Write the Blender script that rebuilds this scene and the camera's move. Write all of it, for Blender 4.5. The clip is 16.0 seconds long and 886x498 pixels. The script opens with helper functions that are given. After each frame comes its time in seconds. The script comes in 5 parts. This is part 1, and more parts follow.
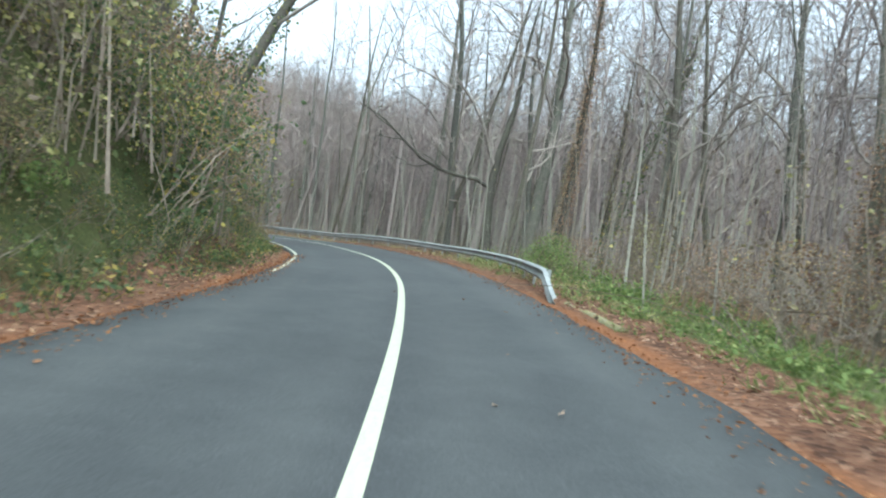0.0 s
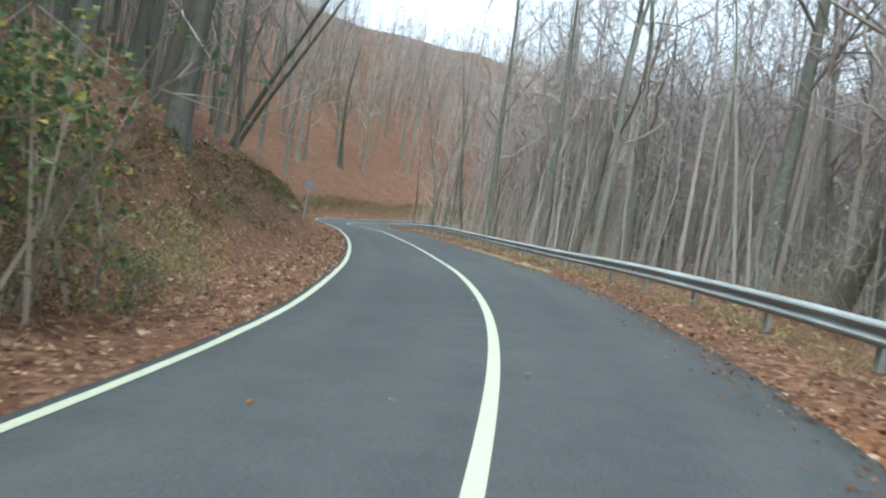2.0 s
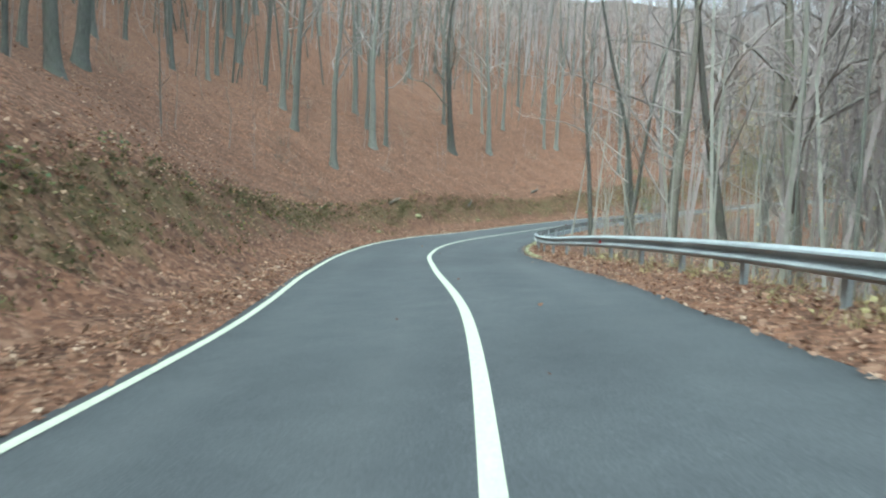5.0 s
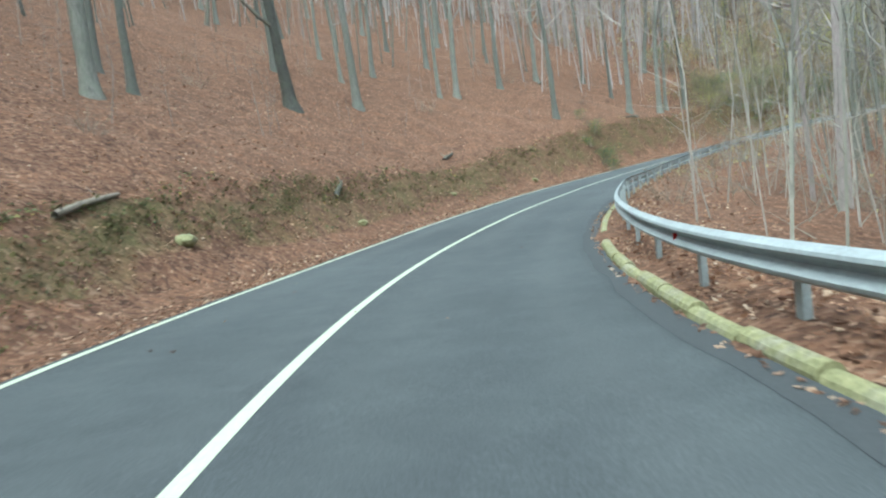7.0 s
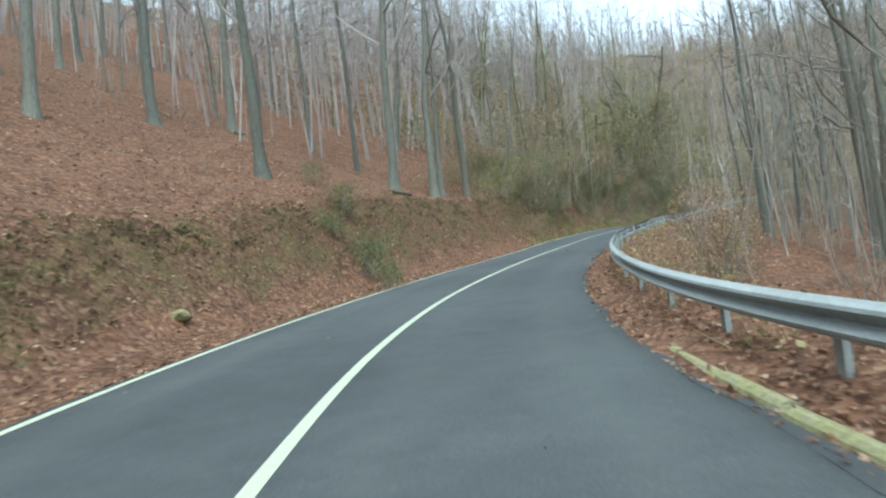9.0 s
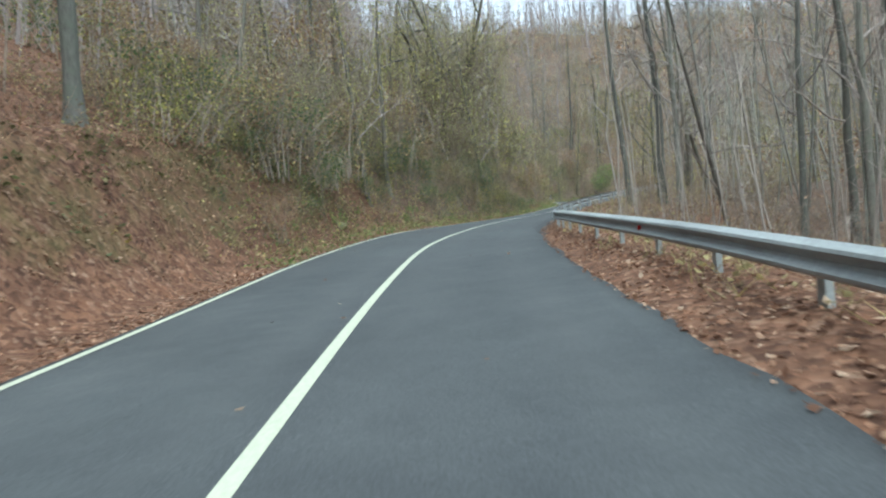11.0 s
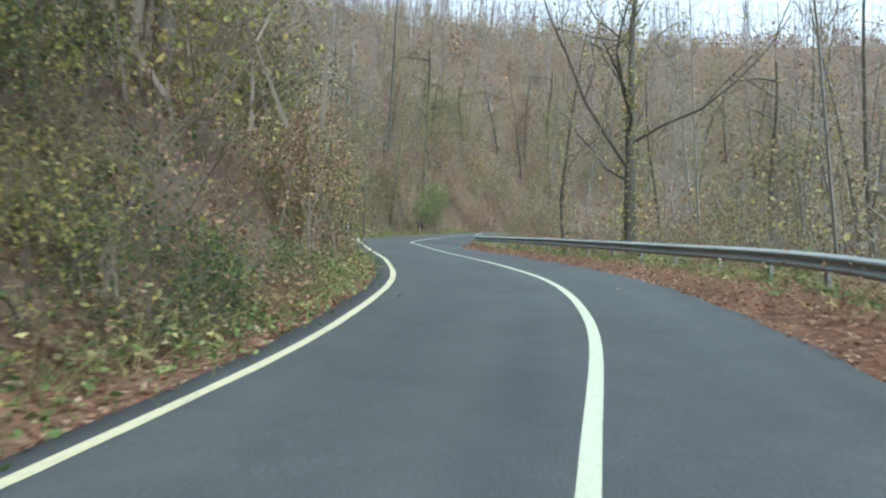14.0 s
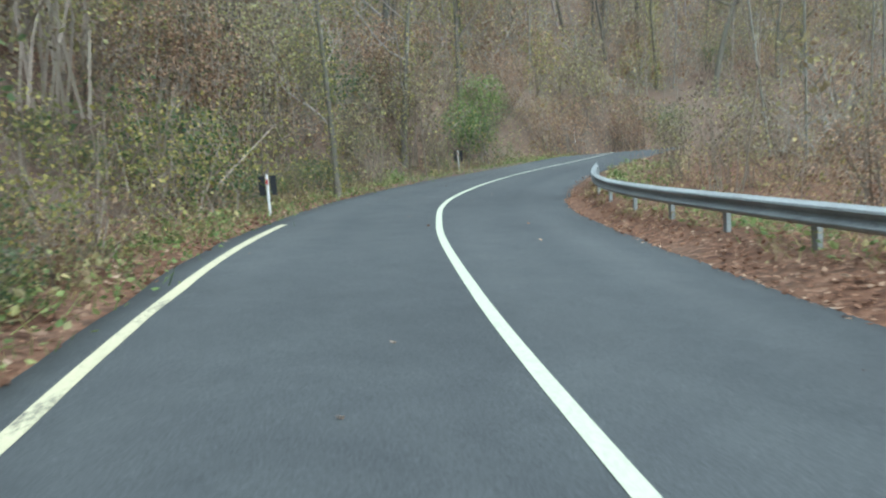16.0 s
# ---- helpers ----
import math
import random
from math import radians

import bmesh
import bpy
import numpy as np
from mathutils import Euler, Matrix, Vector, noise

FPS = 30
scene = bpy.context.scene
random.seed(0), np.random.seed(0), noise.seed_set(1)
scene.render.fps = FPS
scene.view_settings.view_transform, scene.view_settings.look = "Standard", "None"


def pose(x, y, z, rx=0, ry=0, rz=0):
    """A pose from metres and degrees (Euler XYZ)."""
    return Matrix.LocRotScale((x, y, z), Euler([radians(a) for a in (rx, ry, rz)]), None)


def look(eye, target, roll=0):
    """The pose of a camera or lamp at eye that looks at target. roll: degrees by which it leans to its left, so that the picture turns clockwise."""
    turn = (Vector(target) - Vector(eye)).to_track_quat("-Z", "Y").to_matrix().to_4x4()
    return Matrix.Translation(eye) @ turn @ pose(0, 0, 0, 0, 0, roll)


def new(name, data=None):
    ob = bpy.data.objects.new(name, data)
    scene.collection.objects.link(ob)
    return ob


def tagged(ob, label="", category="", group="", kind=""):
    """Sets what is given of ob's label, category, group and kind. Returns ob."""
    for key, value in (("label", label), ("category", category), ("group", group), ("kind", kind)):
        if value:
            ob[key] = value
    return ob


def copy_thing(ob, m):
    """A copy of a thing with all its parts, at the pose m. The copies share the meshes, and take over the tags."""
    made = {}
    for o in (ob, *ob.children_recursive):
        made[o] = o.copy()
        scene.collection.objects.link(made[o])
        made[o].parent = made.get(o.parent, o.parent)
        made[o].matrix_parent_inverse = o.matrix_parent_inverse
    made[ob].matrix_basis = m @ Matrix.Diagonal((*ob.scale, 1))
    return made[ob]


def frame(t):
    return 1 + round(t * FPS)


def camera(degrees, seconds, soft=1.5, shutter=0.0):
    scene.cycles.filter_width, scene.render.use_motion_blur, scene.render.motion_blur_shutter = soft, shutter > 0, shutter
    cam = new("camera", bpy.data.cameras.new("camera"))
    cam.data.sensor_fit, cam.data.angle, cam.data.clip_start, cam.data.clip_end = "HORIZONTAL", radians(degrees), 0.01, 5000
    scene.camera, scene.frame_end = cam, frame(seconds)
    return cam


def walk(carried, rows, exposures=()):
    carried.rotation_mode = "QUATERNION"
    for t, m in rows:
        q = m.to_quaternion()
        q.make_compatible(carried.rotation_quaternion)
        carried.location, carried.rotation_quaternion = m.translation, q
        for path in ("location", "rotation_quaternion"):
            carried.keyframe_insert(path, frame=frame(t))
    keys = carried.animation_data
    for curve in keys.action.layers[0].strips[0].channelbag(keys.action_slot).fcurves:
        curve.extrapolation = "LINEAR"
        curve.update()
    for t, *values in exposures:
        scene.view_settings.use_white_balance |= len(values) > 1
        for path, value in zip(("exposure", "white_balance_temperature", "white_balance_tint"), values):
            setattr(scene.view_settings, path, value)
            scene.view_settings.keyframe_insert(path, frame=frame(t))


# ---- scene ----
cam = camera(65.8, 16.0, soft=2.2, shutter=0.12)
PATH = [
    (0, (-2.87, -16.19, 1.04), (-2.132, -11.243, 1.182), 8.7),
    (0.5, (-1.58, -9.35, 1.52), (-1.230, -4.362, 1.557), 4.4),
    (1, (-1.03, -2.77, 1.89), (-1.227, 2.229, 1.752), 5.9),
    (1.5, (-1.01, 3.58, 2.21), (-1.488, 8.556, 2.114), 7.8),
    (2, (-1.56, 9.67, 2.41), (-2.819, 14.503, 2.256), 10.0),
    (2.5, (-2.59, 15.35, 2.55), (-4.088, 20.115, 2.362), 9.1),
    (3, (-4.03, 20.54, 2.70), (-5.872, 25.175, 2.320), 9.3),
    (5.5, (-15.89, 48.88, 2.65), (-18.206, 53.305, 2.408), 0.9),
    (6, (-19.02, 54.84, 2.70), (-21.179, 59.338, 2.372), -2.1),
    (6.5, (-21.95, 61.15, 2.61), (-23.976, 65.716, 2.466), -3.8),
    (7, (-24.51, 67.66, 2.48), (-26.031, 72.409, 2.163), -6.9),
    (7.5, (-26.48, 74.28, 2.51), (-27.468, 79.182, 2.482), -8.8),
    (8, (-27.72, 80.91, 2.62), (-28.259, 85.879, 2.468), -7.9),
    (8.5, (-28.03, 87.61, 2.93), (-28.078, 92.613, 2.871), -7.4),
    (9, (-27.71, 94.57, 3.30), (-27.156, 99.531, 3.574), -6.4),
    (9.5, (-26.76, 101.23, 3.67), (-25.872, 106.132, 4.045), -5.0),
    (10, (-25.43, 107.22, 4.05), (-23.960, 111.989, 4.286), -5.8),
    (12.5, (-11.93, 134.61, 6.78), (-9.165, 138.778, 6.808), -5.5),
    (13, (-8.71, 139.52, 7.15), (-5.627, 143.457, 7.330), -8.8),
    (13.5, (-4.71, 144.44, 7.65), (-1.392, 148.174, 7.717), -6.7),
    (14, (-0.13, 148.97, 8.23), (3.345, 152.562, 8.377), 1.0),
    (14.5, (4.39, 153.22, 8.68), (7.855, 156.824, 8.688), 5.9),
    (15, (8.64, 157.59, 9.17), (11.886, 161.374, 8.794), 4.9),
    (15.5, (12.61, 162.25, 9.69), (15.780, 166.115, 9.633), 2.1),
    (16, (16.37, 167.16, 10.26), (19.585, 170.970, 9.822), -4.2),
]
walk(cam, [(t, look(eye, target, roll)) for t, eye, target, roll in PATH], [(0, 1.65, 5600, -4), (1, 1.65, 5600, -5), (2, 1.68, 5650, -3), (4, 1.92, 5400, -8), (6.5, 1.95, 5400, -9), (8.5, 1.6, 5450, -8), (10, 1.45, 5500, -6), (12.5, 1.45, 5600, 0), (14, 1.45, 5500, -3), (16, 1.5, 5400, -4)])

# ---- sky and sun: a bright overcast afternoon in late autumn ----
world = bpy.data.worlds.new("overcast_sky")
scene.world = world
world.use_nodes = True
wn, wl = world.node_tree.nodes, world.node_tree.links
sky = wn.new("ShaderNodeTexSky")
sky.sky_type, sky.sun_disc = "NISHITA", False
sky.sun_elevation, sky.sun_rotation = radians(62), radians(190)
sky.dust_density, sky.air_density, sky.ozone_density = 4.0, 1.0, 1.0
grey = wn.new("ShaderNodeHueSaturation")
grey.inputs["Saturation"].default_value = 0.25
wl.new(sky.outputs[0], grey.inputs["Color"])
wl.new(grey.outputs[0], wn["Background"].inputs["Color"])
wn["Background"].inputs["Strength"].default_value = 0.15
sun_data = bpy.data.lights.new("sun", "SUN")
sun_data.energy, sun_data.angle, sun_data.color = 0.5, radians(50), (1.0, 0.95, 0.88)
sun = new("sun", sun_data)
sun.matrix_world = look((0, 0, 60), (0.08, 0.46, 60 - 0.88))

# ---- materials ----
def material(name, rough=0.8, metal=0.0, spec=0.3):
    m = bpy.data.materials.new(name)
    m.use_nodes = True
    b = m.node_tree.nodes["Principled BSDF"]
    b.inputs["Roughness"].default_value = rough
    b.inputs["Metallic"].default_value = metal
    b.inputs["Specular IOR Level"].default_value = spec
    return m, m.node_tree.nodes, m.node_tree.links, b


def noise_tex(nodes, links, scale, detail=4.0, rough=0.6, coord=None):
    n = nodes.new("ShaderNodeTexNoise")
    n.inputs["Scale"].default_value = scale
    n.inputs["Detail"].default_value = detail
    n.inputs["Roughness"].default_value = rough
    if coord is not None:
        links.new(coord, n.inputs["Vector"])
    return n


def ramp(nodes, links, source, stops):
    r = nodes.new("ShaderNodeValToRGB")
    el = r.color_ramp.elements
    while len(el) < len(stops):
        el.new(0.5)
    for e, (p, c) in zip(el, stops):
        e.position, e.color = p, (*c, 1) if len(c) == 3 else c
    links.new(source, r.inputs["Fac"])
    return r


def blend(nodes, links, fac, a, b, kind="MIX"):
    n = nodes.new("ShaderNodeMix")
    n.data_type, n.blend_type = "RGBA", kind
    for slot, v in ((n.inputs[0], fac), (n.inputs[6], a), (n.inputs[7], b)):
        if isinstance(v, (int, float)):
            slot.default_value = v
        elif isinstance(v, tuple):
            slot.default_value = (*v, 1)
        else:
            links.new(v, slot)
    return n.outputs[2]


def bump(nodes, links, height, bsdf, strength, distance):
    n = nodes.new("ShaderNodeBump")
    n.inputs["Strength"].default_value, n.inputs["Distance"].default_value = strength, distance
    links.new(height, n.inputs["Height"])
    links.new(n.outputs["Normal"], bsdf.inputs["Normal"])


def coords(nodes, kind="Object"):
    return nodes.new("ShaderNodeTexCoord").outputs[kind]


def asphalt_material():
    m, n, l, b = material("asphalt", 0.82, spec=0.25)
    co = coords(n)
    big = noise_tex(n, l, 0.22, 5, 0.6, co)
    fine = noise_tex(n, l, 55, 3, 0.7, co)
    mid = noise_tex(n, l, 2.2, 5, 0.65, co)
    base = ramp(n, l, big.outputs["Fac"], [(0.3, (0.052, 0.057, 0.060)), (0.72, (0.082, 0.089, 0.092))])
    grit = ramp(n, l, fine.outputs["Fac"], [(0.32, (0.55, 0.55, 0.55)), (0.62, (1.0, 1.0, 1.0)), (0.75, (1.5, 1.5, 1.45))])
    patch = ramp(n, l, mid.outputs["Fac"], [(0.3, (0.86, 0.86, 0.87)), (0.7, (1.12, 1.12, 1.1))])
    c = blend(n, l, 1.0, base.outputs[0], grit.outputs[0], "MULTIPLY")
    c = blend(n, l, 1.0, c, patch.outputs[0], "MULTIPLY")
    wear = n.new("ShaderNodeAttribute")
    wear.attribute_name = "wear"
    c = blend(n, l, wear.outputs["Fac"], c, (0.12, 0.124, 0.122))
    l.new(c, b.inputs["Base Color"])
    bump(n, l, fine.outputs["Fac"], b, 0.35, 0.01)
    return m


def paint_material(name, colour, worn):
    m, n, l, b = material(name, 0.6)
    co = coords(n)
    big = noise_tex(n, l, 1.1, 4, 0.6, co)
    fine = noise_tex(n, l, 26, 4, 0.75, co)
    c = ramp(n, l, fine.outputs["Fac"], [(0.25, tuple(v * 0.72 for v in colour)), (0.6, colour)])
    gone = ramp(n, l, blend(n, l, 0.55, fine.outputs["Fac"], big.outputs["Fac"]), [(worn - 0.05, (1, 1, 1)), (worn + 0.03, (0, 0, 0))])
    l.new(blend(n, l, gone.outputs[0], c.outputs[0], (0.06, 0.065, 0.065)), b.inputs["Base Color"])
    return m


def ground_material():
    m, n, l, b = material("forest_floor", 0.92, spec=0.15)
    co = coords(n)
    cell = n.new("ShaderNodeTexVoronoi")
    cell.inputs["Scale"].default_value = 15
    warp = noise_tex(n, l, 6, 3, 0.6, co)
    l.new(blend(n, l, 0.12, co, warp.outputs["Color"]), cell.inputs["Vector"])
    leaf = ramp(n, l, cell.outputs["Color"], [(0.0, (0.042, 0.023, 0.016)), (0.35, (0.095, 0.049, 0.030)), (0.7, (0.155, 0.083, 0.051)), (1.0, (0.25, 0.168, 0.116))])
    big = noise_tex(n, l, 0.35, 5, 0.65, co)
    mid = noise_tex(n, l, 1.7, 6, 0.7, co)
    shade = ramp(n, l, mid.outputs["Fac"], [(0.28, (0.45, 0.42, 0.42)), (0.48, (0.95, 0.95, 0.95)), (0.75, (1.25, 1.16, 1.05))])
    leaf = blend(n, l, 1.0, leaf.outputs[0], shade.outputs[0], "MULTIPLY")
    soil_and_haze = ramp(n, l, noise_tex(n, l, 9, 6, 0.75, co).outputs["Fac"], [(0.3, (0.05, 0.041, 0.032)), (0.65, (0.155, 0.122, 0.093))])
    moss = ramp(n, l, noise_tex(n, l, 14, 5, 0.75, co).outputs["Fac"], [(0.3, (0.028, 0.036, 0.014)), (0.55, (0.075, 0.085, 0.03)), (0.75, (0.12, 0.12, 0.05))])
    cover = n.new("ShaderNodeAttribute")
    cover.attribute_name = "cover"
    part = n.new("ShaderNodeSeparateColor")
    l.new(cover.outputs["Color"], part.inputs[0])
    def gate(channel, lo, hi, src):
        a = n.new("ShaderNodeMath")
        a.operation = "ADD"
        l.new(part.outputs[channel], a.inputs[0])
        l.new(src, a.inputs[1])
        return ramp(n, l, a.outputs[0], [(lo, (0, 0, 0)), (hi, (1, 1, 1))]).outputs[0]
    half = n.new("ShaderNodeMath")
    half.operation, half.inputs[1].default_value = "MULTIPLY", 0.5
    l.new(blend(n, l, 0.45, mid.outputs["Fac"], big.outputs["Fac"]), half.inputs[0])
    c = blend(n, l, gate(2, 0.55, 0.72, half.outputs[0]), leaf, soil_and_haze.outputs[0])
    c = blend(n, l, gate(1, 0.58, 0.74, half.outputs[0]), c, moss.outputs[0])
    needle = ramp(n, l, noise_tex(n, l, 30, 4, 0.7, co).outputs["Fac"], [(0.3, (0.10, 0.042, 0.020)), (0.6, (0.22, 0.098, 0.045))])
    c = blend(n, l, gate(0, 0.6, 0.75, half.outputs[0]), c, needle.outputs[0])
    l.new(c, b.inputs["Base Color"])
    h = blend(n, l, 0.5, cell.outputs["Distance"], mid.outputs["Fac"])
    bump(n, l, h, b, 0.6, 0.045)
    return m


def bark_material(name, dark, light, green):
    m, n, l, b = material(name, 0.9, spec=0.15)
    co = coords(n)
    mp = n.new("ShaderNodeMapping")
    mp.inputs["Scale"].default_value = (1, 1, 0.22)
    l.new(co, mp.inputs["Vector"])
    grain = noise_tex(n, l, 16, 6, 0.75, mp.outputs[0])
    spots = noise_tex(n, l, 2.4, 5, 0.7, co)
    c = ramp(n, l, grain.outputs["Fac"], [(0.28, dark), (0.68, light)])
    lichen = ramp(n, l, spots.outputs["Fac"], [(0.42, (0, 0, 0)), (0.68, (1, 1, 1))])
    c = blend(n, l, lichen.outputs[0], c.outputs[0], green)
    info = n.new("ShaderNodeObjectInfo")
    tone = ramp(n, l, info.outputs["Random"], [(0.0, (0.7, 0.7, 0.7)), (1.0, (1.25, 1.22, 1.18))])
    l.new(blend(n, l, 1.0, c, tone.outputs[0], "MULTIPLY"), b.inputs["Base Color"])
    bump(n, l, grain.outputs["Fac"], b, 0.7, 0.03)
    return m


def leaf_material(name, stops, rough=0.65):
    m, n, l, b = material(name, rough, spec=0.25)
    geo = n.new("ShaderNodeNewGeometry")
    c = ramp(n, l, geo.outputs["Random Per Island"], stops)
    fine = noise_tex(n, l, 40, 3, 0.6, coords(n))
    s = ramp(n, l, fine.outputs["Fac"], [(0.3, (0.75, 0.75, 0.75)), (0.7, (1.15, 1.15, 1.1))])
    l.new(blend(n, l, 1.0, c.outputs[0], s.outputs[0], "MULTIPLY"), b.inputs["Base Color"])
    tr = n.new("ShaderNodeBsdfTranslucent")
    l.new(c.outputs[0], tr.inputs["Color"])
    mix = n.new("ShaderNodeMixShader")
    mix.inputs[0].default_value = 0.4
    l.new(b.outputs[0], mix.inputs[1])
    l.new(tr.outputs[0], mix.inputs[2])
    l.new(mix.outputs[0], n["Material Output"].inputs["Surface"])
    return m


def steel_material():
    m, n, l, b = material("galvanised_steel", 0.62, 0.12, 0.3)
    co = coords(n)
    big = noise_tex(n, l, 0.8, 5, 0.65, co)
    fine = noise_tex(n, l, 22, 4, 0.7, co)
    c = ramp(n, l, blend(n, l, 0.5, big.outputs["Fac"], fine.outputs["Fac"]), [(0.3, (0.18, 0.19, 0.182)), (0.5, (0.29, 0.312, 0.31)), (0.7, (0.40, 0.43, 0.428))])
    l.new(c.outputs[0], b.inputs["Base Color"])
    r = ramp(n, l, fine.outputs["Fac"], [(0.3, (0.58, 0.58, 0.58)), (0.7, (0.75, 0.75, 0.75))])
    l.new(r.outputs[0], b.inputs["Roughness"])
    bump(n, l, fine.outputs["Fac"], b, 0.12, 0.01)
    return m


def concrete_material():
    m, n, l, b = material("mossy_concrete", 0.9, spec=0.2)
    co = coords(n)
    fine = noise_tex(n, l, 18, 6, 0.75, co)
    big = noise_tex(n, l, 2.5, 5, 0.7, co)
    c = ramp(n, l, fine.outputs["Fac"], [(0.3, (0.13, 0.12, 0.09)), (0.65, (0.33, 0.31, 0.24))])
    moss = ramp(n, l, big.outputs["Fac"], [(0.30, (0, 0, 0)), (0.52, (1, 1, 1))])
    green = ramp(n, l, fine.outputs["Fac"], [(0.3, (0.12, 0.12, 0.055)), (0.7, (0.33, 0.31, 0.165))])
    l.new(blend(n, l, moss.outputs[0], c.outputs[0], green.outputs[0]), b.inputs["Base Color"])
    bump(n, l, fine.outputs["Fac"], b, 0.5, 0.02)
    return m


def plain_material(name, colour, rough=0.6):
    m, n, l, b = material(name, rough)
    fine = noise_tex(n, l, 30, 4, 0.7, coords(n))
    c = ramp(n, l, fine.outputs["Fac"], [(0.3, tuple(v * 0.75 for v in colour)), (0.65, colour)])
    l.new(c.outputs[0], b.inputs["Base Color"])
    return m


ASPHALT = asphalt_material()
PAINT = paint_material("white_road_paint", (0.445, 0.465, 0.355), 0.34)
PAINT_OLD = paint_material("worn_cream_road_paint", (0.47, 0.435, 0.295), 0.41)
FLOOR = ground_material()
NEEDLES = leaf_material("pine_needles", [(0.0, (0.14, 0.060, 0.026)), (0.6, (0.26, 0.12, 0.054)), (1.0, (0.38, 0.20, 0.10))], 0.8)
BEECH = bark_material("grey_beech_bark", (0.064, 0.063, 0.056), (0.205, 0.2, 0.178), (0.14, 0.15, 0.12))
DARKBARK = bark_material("dark_rough_bark", (0.062, 0.055, 0.048), (0.175, 0.157, 0.136), (0.13, 0.134, 0.10))
OLDBARK = bark_material("blackish_old_bark", (0.035, 0.033, 0.03), (0.115, 0.108, 0.095), (0.10, 0.105, 0.08))
TWIG = bark_material("grey_brown_twigs", (0.15, 0.135, 0.124), (0.34, 0.305, 0.28), (0.27, 0.25, 0.22))
MAUVE = bark_material("far_winter_twigs", (0.15, 0.128, 0.126), (0.31, 0.265, 0.26), (0.24, 0.222, 0.205))
PALE = bark_material("pale_valley_bark", (0.14, 0.136, 0.122), (0.30, 0.288, 0.258), (0.23, 0.236, 0.19))
DRYSTEM = bark_material("dry_vine_stems", (0.125, 0.102, 0.085), (0.32, 0.268, 0.225), (0.235, 0.215, 0.165))
LITTER = leaf_material("fallen_beech_leaves", [(0.0, (0.10, 0.055, 0.038)), (0.3, (0.20, 0.108, 0.068)), (0.65, (0.31, 0.178, 0.114)), (0.9, (0.46, 0.32, 0.225)), (1.0, (0.58, 0.46, 0.35))], 0.75)
IVY = leaf_material("dark_ivy_leaves", [(0.0, (0.055, 0.086, 0.044)), (0.5, (0.109, 0.156, 0.070)), (0.8, (0.187, 0.218, 0.094)), (0.93, (0.343, 0.296, 0.078)), (1.0, (0.499, 0.374, 0.125))])
OLIVE = leaf_material("olive_and_brown_leaves", [(0.0, (0.230, 0.155, 0.101)), (0.4, (0.284, 0.236, 0.128)), (0.7, (0.36, 0.325, 0.165)), (0.92, (0.48, 0.43, 0.21)), (1.0, (0.58, 0.48, 0.23))])
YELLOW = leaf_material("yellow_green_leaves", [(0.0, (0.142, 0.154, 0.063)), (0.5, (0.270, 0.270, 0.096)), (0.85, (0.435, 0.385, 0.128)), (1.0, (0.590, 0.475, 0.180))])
FRESH = leaf_material("fresh_green_leaves", [(0.0, (0.10, 0.145, 0.05)), (0.6, (0.19, 0.265, 0.09)), (1.0, (0.34, 0.39, 0.15))])
BROWN = leaf_material("withered_brown_leaves", [(0.0, (0.154, 0.095, 0.064)), (0.6, (0.336, 0.217, 0.147)), (1.0, (0.560, 0.392, 0.252))])
MOSSY = leaf_material("dark_moss_and_grass", [(0.0, (0.05, 0.045, 0.02)), (0.5, (0.09, 0.092, 0.036)), (0.9, (0.15, 0.15, 0.06)), (1.0, (0.24, 0.21, 0.10))])
RUSSET = leaf_material("russet_and_olive_leaves", [(0.0, (0.16, 0.09, 0.06)), (0.4, (0.25, 0.155, 0.10)), (0.7, (0.33, 0.25, 0.14)), (0.93, (0.46, 0.36, 0.20)), (1.0, (0.56, 0.40, 0.18))])
THICKET = leaf_material("grey_brown_vine_leaves", [(0.0, (0.12, 0.095, 0.075)), (0.35, (0.20, 0.16, 0.115)), (0.65, (0.27, 0.235, 0.14)), (0.88, (0.35, 0.35, 0.155)), (1.0, (0.57, 0.51, 0.21))])
STEEL = steel_material()
CONCRETE = concrete_material()
WHITE = plain_material("white_plastic", (0.72, 0.73, 0.72), 0.45)
BLACK = plain_material("black_board", (0.018, 0.019, 0.022), 0.5)
RED = plain_material("red_reflector", (0.45, 0.03, 0.03), 0.25)
BLUE = plain_material("faded_blue_sign", (0.20, 0.235, 0.31), 0.5)
GREYPOLE = plain_material("grey_painted_pole", (0.36, 0.37, 0.38), 0.5)


# ---- mesh helpers ----
def link_mesh(name, verts, faces, mat, parent=None, label="", smooth=False):
    me = bpy.data.meshes.new(name)
    me.from_pydata([tuple(v) for v in verts], [], [tuple(f) for f in faces])
    me.materials.append(mat)
    if smooth:
        me.polygons.foreach_set("use_smooth", [True] * len(me.polygons))
    me.update()
    ob = new(name, me)
    if parent is not None:
        ob.parent = parent
    if label:
        tagged(ob, label=label)
    return ob


